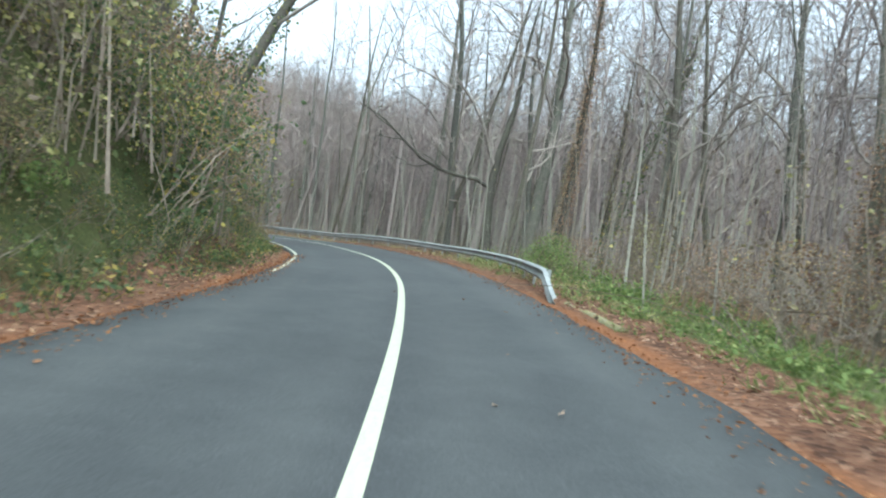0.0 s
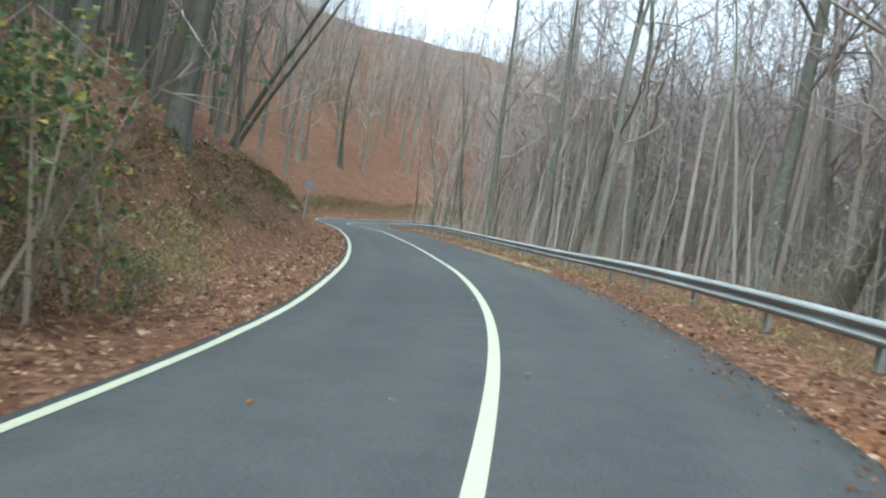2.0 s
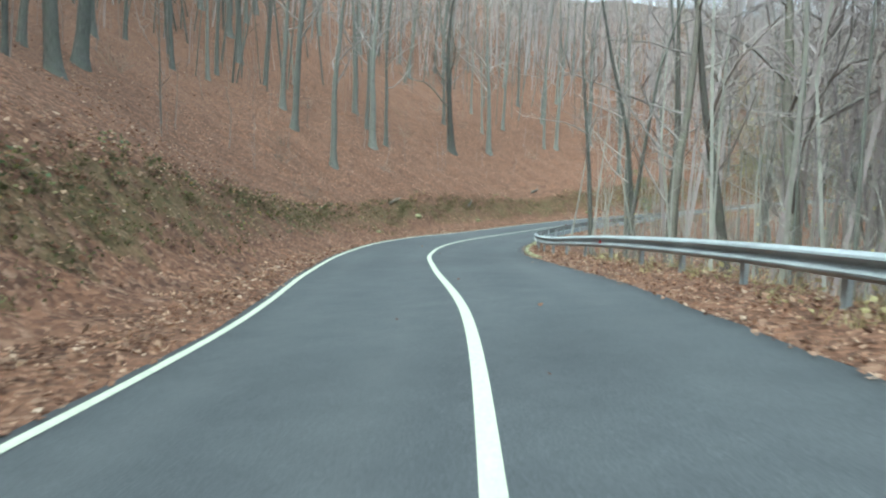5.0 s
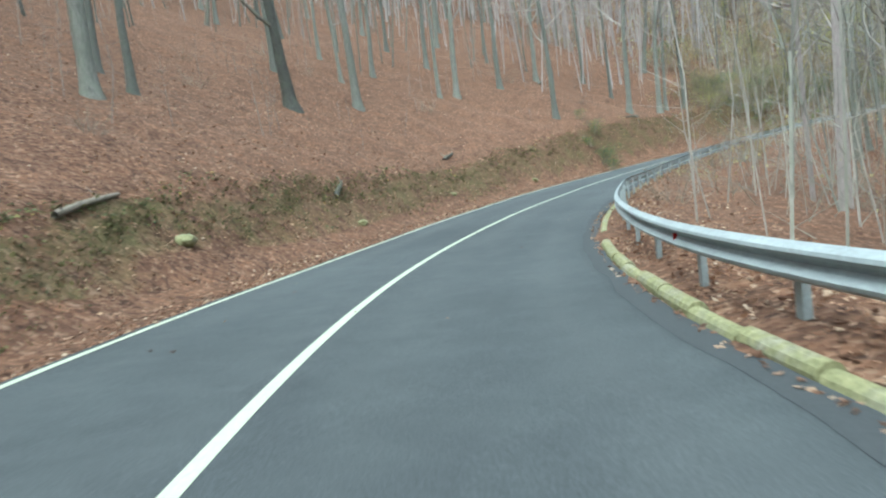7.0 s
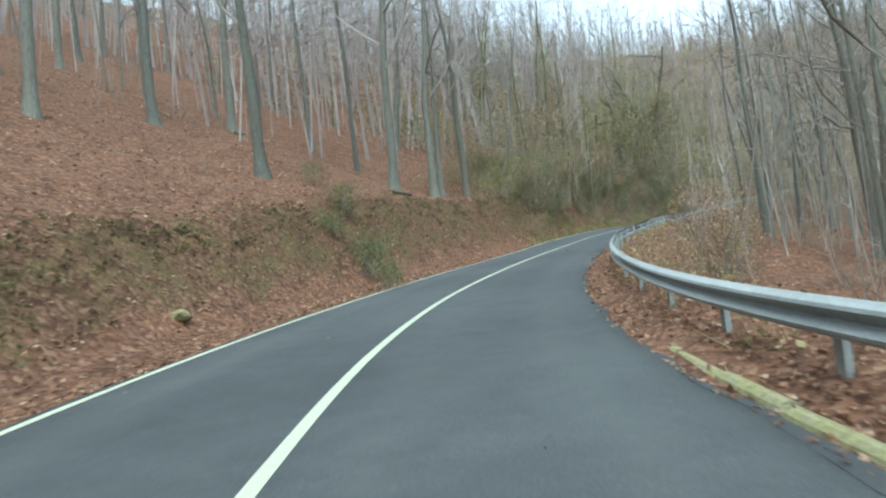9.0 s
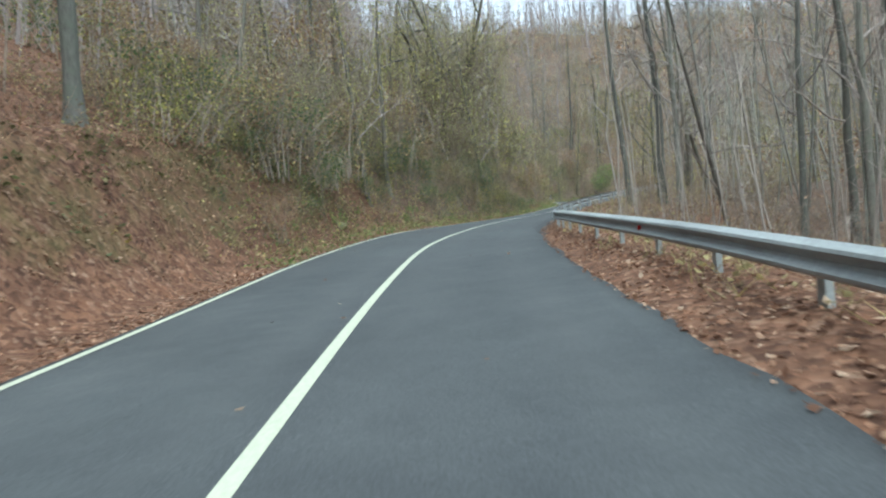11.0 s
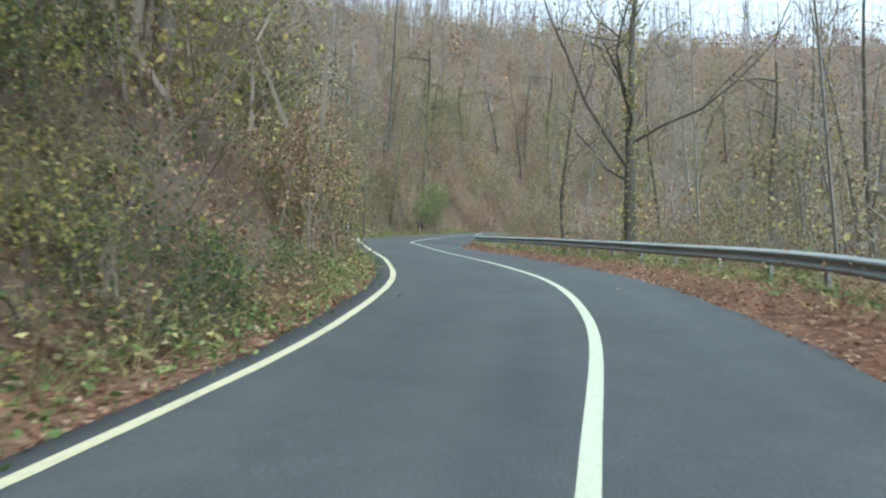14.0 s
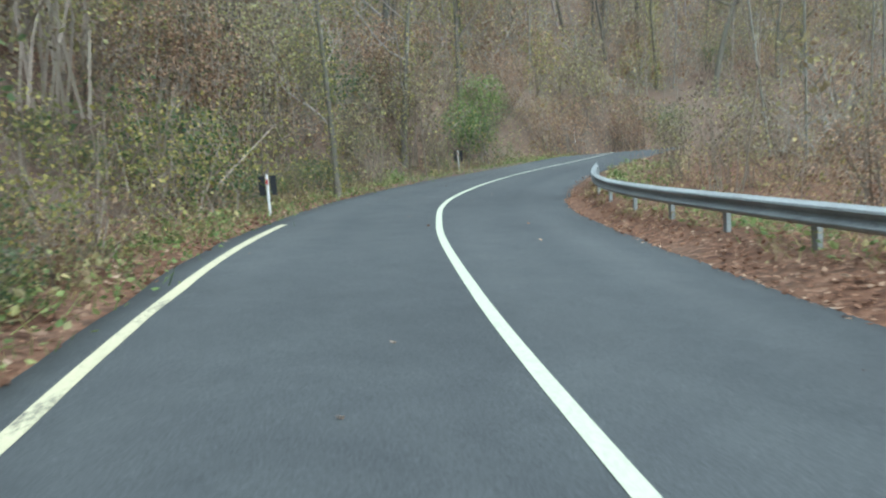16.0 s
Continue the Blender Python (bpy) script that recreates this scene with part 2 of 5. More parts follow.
class Soup:
    """Vertices and faces gathered for one mesh."""

    def __init__(self):
        self.v, self.f, self.n = [], [], 0

    def add(self, verts, faces):
        self.v.extend(verts)
        self.f.extend(tuple(i + self.n for i in f) for f in faces)
        self.n += len(verts)

    def tube(self, pts, radii, sides):
        k = len(pts)
        rings, faces = [], []
        side = Vector((1, 0.03, 0.02))
        for i, p in enumerate(pts):
            t = (pts[min(i + 1, k - 1)] - pts[max(i - 1, 0)]).normalized()
            u = t.cross(side)
            if u.length < 0.2:
                u = t.cross(Vector((0, 1, 0)))
            u.normalize()
            w = t.cross(u)
            for j in range(sides):
                a = 2 * math.pi * j / sides
                rings.append(tuple(p + (u * math.cos(a) + w * math.sin(a)) * radii[i]))
        for i in range(k - 1):
            for j in range(sides):
                b = i * sides
                faces.append((b + j, b + (j + 1) % sides, b + sides + (j + 1) % sides, b + sides + j))
        self.add(rings, faces)

    def cone(self, a, b, r):
        t = (b - a).normalized()
        u = t.orthogonal().normalized() * r
        w = t.cross(u)
        self.add([tuple(a + u), tuple(a - u * 0.5 + w * 0.87), tuple(a - u * 0.5 - w * 0.87), tuple(b)], [(0, 1, 3), (1, 2, 3), (2, 0, 3)])

    def leaf(self, p, size, rng, flat=0.0):
        d = Vector((rng.gauss(0, 1), rng.gauss(0, 1), rng.gauss(0, 1) * (1 - flat))).normalized()
        up = Vector((rng.gauss(0, 0.5), rng.gauss(0, 0.5), 1)) if flat else Vector((rng.gauss(0, 1), rng.gauss(0, 1), rng.gauss(0, 1)))
        w = d.cross(up)
        if w.length < 1e-3:
            w = d.orthogonal()
        w = w.normalized() * size * 0.36
        n = d.cross(w).normalized() * size * 0.10
        e = d * size
        self.add([tuple(p), tuple(p + e * 0.45 + w + n), tuple(p + e), tuple(p + e * 0.5 - w + n)], [(0, 1, 2), (0, 2, 3)])

    def box(self, m, sx, sy, sz):
        c = [m @ Vector((x * sx / 2, y * sy / 2, z * sz / 2)) for x in (-1, 1) for y in (-1, 1) for z in (-1, 1)]
        self.add([tuple(p) for p in c], [(0, 1, 3, 2), (4, 6, 7, 5), (0, 4, 5, 1), (2, 3, 7, 6), (0, 2, 6, 4), (1, 5, 7, 3)])

    def link(self, name, mat, parent=None, label="", smooth=False):
        return link_mesh(name, self.v, self.f, mat, parent, label, smooth)


# ---- the road's line ----
AXIS = [
    (-3.43, -18.14), (-2.55, -12.26), (-1.87, -6.30), (-1.43, -0.24), (-1.45, 5.83), (-1.94, 12.08), (-3.04, 18.41), (-4.99, 24.79),
    (-7.46, 31.21), (-10.23, 37.63), (-13.22, 43.96), (-16.34, 50.15), (-19.91, 56.02), (-23.37, 62.15), (-26.27, 68.62), (-28.14, 75.31),
    (-29.11, 82.13), (-29.20, 89.02), (-28.76, 96.04), (-27.81, 102.93), (-25.94, 109.91), (-23.28, 116.39), (-20.21, 122.69), (-17.03, 128.79),
    (-13.72, 134.52), (-10.15, 139.65), (-6.27, 144.25), (-1.94, 147.95), (2.69, 150.85), (6.79, 153.62), (10.65, 157.21), (14.31, 161.87),
    (17.43, 166.80), (20.70, 171.84), (24.48, 176.83), (28.86, 181.40), (34.39, 184.46), (40.96, 185.60),
]
LEVEL = [-0.38, 0.09, 0.54, 0.92, 1.18, 1.39, 1.41, 1.46, 1.51, 1.44, 1.27, 1.31, 1.50, 1.93, 2.41, 3.08, 3.86, 4.62, 5.38, 6.01, 6.61, 7.21, 7.80, 8.29, 8.81, 9.39, 9.83, 10.53, 11.37]
BANK = [0.016, 0.034, 0.059, 0.088, 0.126, 0.108, 0.088, 0.088, 0.099, 0.063, 0.007, -0.010, 0.001, -0.004, -0.022, -0.008, 0.008, 0.016, -0.011, -0.049, -0.017, 0.015, 0.017, 0.008, -0.020, -0.070, -0.067, -0.041, -0.018]
RIGHT_EDGE = [3.10, 2.99, 2.78, 2.64, 2.39, 2.56, 2.69, 2.50, 2.42, 2.80, 3.33, 3.30, 3.28, 3.21, 3.13, 3.01, 2.85, 2.90, 3.05, 2.96, 2.81, 2.28, 1.87, 2.12, 2.60, 2.92, 3.10, 3.19, 3.65]
RAIL = [3.30, 3.18, 3.11, 4.02, 4.34, 3.77, 3.90, 3.73, 3.61, 4.10, 3.97, 3.77, 3.85, 3.71, 3.78, 3.70, 3.54, 3.86, 3.69, 3.32, 3.12, 3.20, 3.82, 3.85, 4.14, 3.95, 3.82, 3.97, 4.23]
RAIL_TOP = [0.69, 0.67, 0.64, 0.65, 0.67, 0.69, 0.70, 0.71, 0.71, 0.70, 0.69, 0.69, 0.70, 0.71, 0.67, 0.64, 0.65, 0.65, 0.64, 0.61, 0.62, 0.64, 0.68, 0.70, 0.71, 0.69, 0.68, 0.69, 0.69]
LANE = [2.74, 2.75, 2.76, 2.77, 2.72, 2.70, 2.70, 2.69, 2.69, 2.71, 2.75, 2.76, 2.73, 2.75, 2.79, 2.79, 2.79, 2.76, 2.75, 2.75, 2.76, 2.85, 2.99, 2.99, 2.88, 2.85, 2.84, 2.82, 2.80]
STEP = 0.5


def smooth_curve(values, spacing, step):
    """A spline through evenly spaced values."""
    v = np.array(values, float)
    v = v.reshape(len(v), -1)
    ext = np.vstack([2 * v[0] - v[1], v, 2 * v[-1] - v[-2]])
    q = np.arange(0, (len(v) - 1) * spacing, step) / spacing
    i = q.astype(int)
    w = (q - i)[:, None]
    a, b, c, d = ext[i], ext[i + 1], ext[i + 2], ext[i + 3]
    return 0.5 * (2 * b + (c - a) * w + (2 * a - 5 * b + 4 * c - d) * w**2 + (3 * b - a - 3 * c + d) * w**3)


line = smooth_curve(AXIS, 6.0, STEP)
back = line[1] - line[0]
back /= np.linalg.norm(back)
lead = line[0] - back * np.arange(24, 0, -STEP)[:, None]
tail, way = [line[-1]], math.atan2(*(line[-1] - line[-2])[::-1])
for k in range(110):
    way -= radians(0.75)
    tail.append(tail[-1] + STEP * np.array([math.cos(way), math.sin(way)]))
line = np.vstack([lead, line, tail[1:]])
S = np.arange(len(line)) * STEP - 24.0
TAN = np.gradient(line, axis=0)
TAN /= np.linalg.norm(TAN, axis=1)[:, None]
SIDE = np.stack([TAN[:, 1], -TAN[:, 0]], 1)


def along(values):
    c = smooth_curve(values, 8.0, STEP)[:, 0]
    return np.interp(S, np.arange(len(c)) * STEP, c)


LEV = along(LEVEL) + np.minimum(S, 0) * 0.04 + np.maximum(S - 8 * (len(LEVEL) - 1), 0) * 0.03
TILT = np.clip(along(BANK), -0.12, 0.12)
EDGE = along(RIGHT_EDGE)
RAILD = np.maximum(along(RAIL), EDGE + 0.12)
RAILH = along(RAIL_TOP)
LINE = along(LANE)
LEFTS = -(LINE + 0.17 + 0.20 * np.clip((S - 160) / 12, 0, 1) * np.clip((214 - S) / 10, 0, 1))


def left(s):
    return float(np.interp(s, S, LEFTS))


def at(s, d=0.0, h=0.0):
    """A point of the road's frame: metres along, metres to the right of the middle, metres above the asphalt."""
    x = np.interp(s, S, line[:, 0]) + d * np.interp(s, S, SIDE[:, 0])
    y = np.interp(s, S, line[:, 1]) + d * np.interp(s, S, SIDE[:, 1])
    return Vector((float(x), float(y), float(np.interp(s, S, LEV) + d * np.interp(s, S, TILT) + h)))


def heading(s):
    return math.atan2(float(np.interp(s, S, TAN[:, 1])), float(np.interp(s, S, TAN[:, 0])))


# ---- the ground ----
def knots(pairs):
    p = np.array(pairs, float)
    return np.interp(S, p[:, 0], p[:, 1])


VERGE = knots([(-24, 1.6), (10, 1.3), (25, 1.2), (40, 1.7), (60, 1.6), (75, 0.9), (150, 0.8), (165, 1.0), (200, 1.6), (240, 1.8)])
BANKH = knots([(-24, 3.5), (15, 3.2), (28, 3.0), (45, 2.6), (60, 1.7), (80, 1.5), (112, 1.7), (124, 2.5), (134, 3.1), (150, 2.9), (165, 2.8), (190, 2.6), (240, 2.2)])
BANKW = knots([(-24, 2.2), (28, 2.4), (45, 2.6), (60, 2.2), (80, 2.0), (150, 2.2), (170, 2.2), (240, 2.4)])
HILL = knots([(-24, 0.55), (25, 0.6), (45, 0.57), (70, 0.56), (120, 0.55), (145, 0.46), (170, 0.6), (200, 0.6), (240, 0.55)])
CREST = knots([(-24, 30), (30, 60), (60, 140), (105, 150), (125, 115), (140, 75), (150, 72), (170, 90), (205, 85), (225, 62), (240, 50)])
FALL = knots([(-24, 0.03), (25, 0.03), (48, 0.06), (62, 0.18), (78, 0.32), (110, 0.34), (140, 0.30), (160, 0.10), (175, 0.06), (200, 0.16), (240, 0.2)])
DROP = knots([(-24, 0.3), (25, 0.3), (48, 0.6), (62, 2.0), (80, 5.5), (120, 6.0), (150, 3.0), (175, 1.5), (240, 3.0)])
PICK = np.arange(0, len(S), 4)


def ease(x):
    x = np.clip(x, 0, 1)
    return x * x * (3 - 2 * x)


def lie(x, y):
    """Where points lie by the road: metres along, metres to the right, and the ground's height."""
    x, y = np.atleast_1d(np.asarray(x, float)), np.atleast_1d(np.asarray(y, float))
    out = [np.empty(len(x)) for _ in range(3)]
    P, n, t = line[PICK], SIDE[PICK], TAN[PICK]
    table = np.stack([S, LEV, TILT, LEFTS, EDGE, RAILD, VERGE, BANKH, BANKW, HILL, CREST, FALL, DROP], 1)[PICK]
    for a in range(0, len(x), 6000):
        dx, dy = x[a:a + 6000, None] - P[:, 0], y[a:a + 6000, None] - P[:, 1]
        d2 = dx * dx + dy * dy
        j = d2.argmin(1)
        k = np.arange(len(j))
        near = np.sqrt(d2[k, j])
        lateral = dx[k, j] * n[j, 0] + dy[k, j] * n[j, 1]
        ahead = dx[k, j] * t[j, 0] + dy[k, j] * t[j, 1]
        d = np.where(np.abs(ahead) > 3, np.sign(lateral + 1e-9) * near, lateral)
        reach = (1.3 + 0.35 * np.maximum(near - 3, 0))[:, None]
        w = np.exp(-np.minimum((d2 - d2[k, j][:, None]) / (2 * reach**2), 60))
        w /= w.sum(1)[:, None]
        s, lev, tilt, lft, edge, rail, verge, bh, bw, hill, crest, fall, drop = (w @ table).T
        side = np.clip(d, lft, edge)
        z = lev + tilt * side - 0.035
        under = (d > lft + 0.25) & (d < edge - 0.25)
        z = z - 0.10 * under
        u = np.maximum(lft - d, 0)
        z = z + 0.05 * ease(u / 0.8) + bh * ease((u - verge) / bw)
        rise = np.maximum(u - verge - bw * 0.75, 0)
        z = z + hill * np.where(rise < crest, rise, crest + 12 * (1 - np.exp(-np.maximum(rise - crest, 0) / 30)))
        z = z + 0.16 * ease((d - edge - 0.1) / 0.7)
        r = np.maximum(d - rail - 0.5, 0)
        z = z - drop * (1 - np.exp(-r * fall / drop)) + 0.06 * np.maximum(r - 45, 0) * ease((r - 45) / 60) * (r < 400)
        out[0][a:a + 6000], out[1][a:a + 6000], out[2][a:a + 6000] = s, d, z
    s, d, z = out
    # the hillside that closes the valley beyond the last bend
    far = (x - 52) * 0.64 + (y - 196) * 0.77
    z = z + 0.14 * np.clip(far, 0, 140) * ease((far + 4) / 40) * ease((np.abs(d) - 9) / 30)
    rough = np.array([noise.noise((px * 0.35, py * 0.35, 1.7)) * 0.22 + noise.noise((px * 1.3, py * 1.3, 5.1)) * 0.09 + noise.noise((px * 0.06, py * 0.06, 3.3)) * 1.1 + noise.noise((px * 0.62, py * 0.62, 8.8)) * 0.16 for px, py in zip(x, y)])
    off = np.where(d < 0, np.interp(s, S, LEFTS) - d, d - np.interp(s, S, RAILD))
    z = z + rough * ease((off - 0.6) / 5.0) + rough * 0.15 * ease(off / 0.5)
    return s, d, z


def floor_z(x, y):
    return float(lie([x], [y])[2][0])


def ticks(lo, hi, step, reach):
    t = list(np.arange(lo, hi, step))
    out, gap = [], step
    while t[-1] < reach:
        gap *= 1.12
        t.append(t[-1] + gap)
    gap = step
    while t[0] > -reach:
        gap *= 1.12
        t.insert(0, t[0] - gap)
    return np.array(t)


def build_ground():
    gx, gy = ticks(-54, 64, 0.85, 2200), ticks(-44, 210, 0.85, 2200)
    X, Y = np.meshgrid(gx, gy)
    s, d, z = lie(X.ravel(), Y.ravel())
    nx = len(gx)
    faces = [(j * nx + i, j * nx + i + 1, (j + 1) * nx + i + 1, (j + 1) * nx + i) for j in range(len(gy) - 1) for i in range(nx - 1)]
    g = link_mesh("ground", np.stack([X.ravel(), Y.ravel(), z], 1), faces, FLOOR, smooth=True)
    # cover: red = needles by the road, green = moss and grass, blue = bare soil and painted far haze
    u = np.interp(s, S, LEFTS) - d
    r = d - np.interp(s, S, EDGE)
    early = 1 - ease((s - 30) / 14)
    late = ease((s - 148) / 12)
    earlyl = 1 - ease((s - 20) / 10)
    needles = 0.55 * early * np.maximum(ease((0.75 - u) / 0.6) * (u > -0.6), ease((0.8 - r) / 0.6) * (r > -0.6))
    verge, bw = np.interp(s, S, VERGE), np.interp(s, S, BANKW)
    onbank = ease((u - verge) / 0.5) * ease((verge + bw + 0.8 - u) / 0.8)
    moss = 0.37 * onbank * (1 - late) + earlyl * 0.36 * ease((u - 0.5) / 1.2) + early * (0.48 * ease((r - 1.1) / 0.8) * ease((9 - r) / 4)) + late * 0.30 * (ease((u - 0.6) / 1.0) + ease((r - 1.8) / 1.5))
    # the last three terms grey the valley and far slopes, painting in distance haze
    soil_and_haze = (0.22 - 0.10 * ease((s - 60) / 15)) * onbank + 0.30 * late + 0.2 * early + 0.30 * ease((r - 5) / 6) + 0.34 * ease((u - 60) / 30) + 0.36 * ease(((X.ravel() - 30) * 0.64 + (Y.ravel() - 175) * 0.77) / 30)
    cov = np.stack([needles, np.clip(moss, 0, 0.5), np.clip(soil_and_haze, 0, 0.42), np.ones_like(soil_and_haze)], 1)
    attr = g.data.color_attributes.new("cover", "FLOAT_COLOR", "POINT")
    attr.data.foreach_set("color", cov.astype(np.float32).ravel())
    tagged(g, "forest floor covered with fallen red-brown beech leaves", "ground", kind="structure")


build_ground()


# ---- the road ----
def strip(name, s0, s1, edges, mat, lift, step=0.5, wave=None):
    """A band along the road between two offsets (numbers or functions of s)."""
    ss = np.arange(s0, s1 + 1e-6, step)
    n = np.interp
    cols = []
    for e in edges:
        d = np.array([e(s) if callable(e) else e for s in ss])
        cols.append(np.stack([n(ss, S, line[:, 0]) + d * n(ss, S, SIDE[:, 0]), n(ss, S, line[:, 1]) + d * n(ss, S, SIDE[:, 1]), n(ss, S, LEV) + d * n(ss, S, TILT) + lift], 1))
    k = len(edges)
    v = np.stack(cols, 1).reshape(-1, 3)
    f = [(i * k + j, i * k + j + 1, (i + 1) * k + j + 1, (i + 1) * k + j) for i in range(len(ss) - 1) for j in range(k - 1)]
    return link_mesh(name, v, f, mat, smooth=True)


def right_edge(s, amp=0.10):
    return float(np.interp(s, S, EDGE)) + amp * noise.noise((s * 0.9, 2.0, 0.3)) + 0.05 * noise.noise((s * 3.1, 7.0, 0.3))


def left_edge(s):
    return left(s) + 0.05 * noise.noise((s * 0.8, 5.0, 0.3)) + 0.03 * noise.noise((s * 3.3, 9.0, 0.3))


def build_road():
    lanes = np.linspace(0.06, 0.94, 11)
    edges = [lambda s, q=q: left_edge(s) * (1 - q) + right_edge(s) * q for q in [0.0] + list(lanes) + [1.0]]
    road = strip("road", -24, S[-1], edges, ASPHALT, 0.0)
    me = road.data
    k = len(edges)
    # a skirt that closes the slab's sides
    bm = bmesh.new()
    bm.from_mesh(me)
    rim = [e for e in bm.edges if e.is_boundary]
    made = bmesh.ops.extrude_edge_only(bm, edges=rim)
    for v in (g for g in made["geom"] if isinstance(g, bmesh.types.BMVert)):
        v.co.z -= 0.12
    bm.to_mesh(me)
    bm.free()
    wear = np.zeros(len(me.vertices), np.float32)
    q = np.array([0.0] + list(lanes) + [1.0])
    tracks = sum(np.exp(-((q - c) / 0.055) ** 2) for c in (0.16, 0.38, 0.62, 0.86))
    rows = (len(S))
    for i in range(rows):
        for j in range(k):
            if i * k + j < len(wear):
                wear[i * k + j] = 0.25 * tracks[j] * (0.6 + 0.8 * noise.noise((i * 0.05, j * 1.7, 0)))
    a = me.attributes.new("wear", "FLOAT", "POINT")
    a.data.foreach_set("value", np.clip(wear, 0, 1))
    tagged(road, "narrow dark grey asphalt road with faint worn wheel tracks", "road", kind="structure")
    mid = strip("centre_line", -24, S[-1], [-0.06, 0.06], PAINT, 0.006)
    tagged(mid, "unbroken white painted line along the middle of the road", "road marking", kind="structure")
    lane = lambda s: -float(np.interp(s, S, LINE))
    a = strip("edge_line", 20, 152, [lambda s: lane(s) - 0.055 - 0.015 * noise.noise((s, 0, 0)), lambda s: lane(s) + 0.055 + 0.02 * noise.noise((s * 2, 4, 0))], PAINT, 0.006)
    tagged(a, "white painted edge line beside the leaf-covered bank", "road marking", kind="structure")
    c = strip("edge_line", 17, 20, [lambda s: lane(s) - 0.05, lambda s: lane(s) + 0.05 + 0.03 * noise.noise((s * 3, 4, 0))], PAINT_OLD, 0.006)
    tagged(c, "worn painted edge line half covered by needles", "road marking", kind="structure")
    b = strip("edge_line", 152, 204, [lambda s: lane(s) - 0.06, lambda s: lane(s) + 0.06 + 0.015 * noise.noise((s * 3, 8, 0))], PAINT_OLD, 0.006)
    tagged(b, "worn cream-coloured painted edge line below the thicket", "road marking", kind="structure")


build_road()


# ---- guardrail ----
RAIL_FROM, RAIL_TO = 15.5, 212.5


def rail_lift(s):
    """The rail dips to the ground at its beginning."""
    return float(np.interp(s, S, RAILH)) - 0.50 * (1 - min(1.0, max(0.0, (s - RAIL_FROM) / 1.5)))


def build_guardrail():
    rail = tagged(new("guardrail"), "galvanised steel W-beam guardrail along the valley side", "guardrail")
    rail.location = at(RAIL_FROM, float(np.interp(RAIL_FROM, S, RAILD)))
    base = rail.location.copy()
    profile = [(0.0, 0.0), (0.028, -0.018), (0.072, -0.040), (0.082, -0.068), (0.030, -0.108), (0.008, -0.142), (0.030, -0.176), (0.082, -0.216), (0.074, -0.244), (0.030, -0.268), (0.0, -0.285)]
    s, beams = RAIL_FROM, []
    while s < RAIL_TO - 0.1:
        e = min(s + (1.5 if s == RAIL_FROM else 4.0), RAIL_TO)
        soup = Soup()
        n = max(4, int((e - s) / 0.5))
        rows = []
        for i in range(n + 1):
            q = s - 0.08 + (e - s + 0.16) * i / n
            d = float(np.interp(q, S, RAILD)) + 0.012 * math.sin(q * 0.7)
            top = rail_lift(q)
            ring = []
            for out, h in profile:
                p = at(q, d - out - (0.004 if i == 0 else 0)) 
                p.z = at(q, float(np.interp(q, S, EDGE))).z + top + h
                ring.append(p - base)
            for out, h in reversed(profile):
                p = at(q, d - out + 0.006)
                p.z = at(q, float(np.interp(q, S, EDGE))).z + top + h
                ring.append(p - base)
            rows.append(ring)
        k = len(rows[0])
        soup.add([tuple(p) for r in rows for p in r], [(i * k + j, i * k + (j + 1) % k, (i + 1) * k + (j + 1) % k, (i + 1) * k + j) for i in range(n) for j in range(k)])
        beams.append((e, soup.link("rail_beam", STEEL, rail, smooth=False)))
        s = e
    # posts: folded sheet, open to the back
    q = RAIL_FROM + 1.5
    first = None
    while q < RAIL_TO:
        d = float(np.interp(q, S, RAILD)) + 0.05
        foot = at(q, d)
        top = at(q, float(np.interp(q, S, EDGE))).z + rail_lift(q) - 0.03
        if first is None:
            soup = Soup()
            for ox, oy, sx, sy in ((0, 0, 0.006, 0.11), (0.03, 0.055, 0.06, 0.006), (0.03, -0.055, 0.06, 0.006), (0.058, 0.046, 0.006, 0.024), (0.058, -0.046, 0.006, 0.024)):
                soup.box(Matrix.Translation((ox, oy, -0.55)), sx, sy, 1.1)
            first = soup.link("rail_post", STEEL, rail)
            post = first
        else:
            post = new("rail_post", first.data)
            post.parent = rail
        post.matrix_basis = Matrix.Translation(Vector((foot.x, foot.y, top)) - base) @ Matrix.Rotation(heading(q) - math.pi / 2, 4, "Z")
        q += 2.0
    for i, q in enumerate(np.arange(RAIL_FROM + 10, RAIL_TO - 20, 16.0)):
        d = float(np.interp(q, S, RAILD)) - 0.03
        p = at(q, d)
        p.z = at(q, float(np.interp(q, S, EDGE))).z + rail_lift(q) - 0.155
        soup = Soup()
        soup.box(Matrix.Translation(p - base) @ Matrix.Rotation(heading(q), 4, "Z"), 0.02, 0.05, 0.075)
        soup.link("reflector", RED, next(b for e, b in beams if e > q), "small red reflector")


build_guardrail()


# ---- trees ----
def wander(rng, start, aim, length, segs, bend, lift=0.0):
    """Points of a crooked limb."""
    pts, d = [start.copy()], aim.normalized()
    for _ in range(segs):
        d = (d + Vector((rng.gauss(0, bend), rng.gauss(0, bend), rng.gauss(0, bend) + lift))).normalized()
        pts.append(pts[-1] + d * (length / segs))
    return pts


def lerp_on(pts, q):
    q = min(max(q, 0.0), 0.999) * (len(pts) - 1)
    i = int(q)
    return pts[i].lerp(pts[i + 1], q - i)


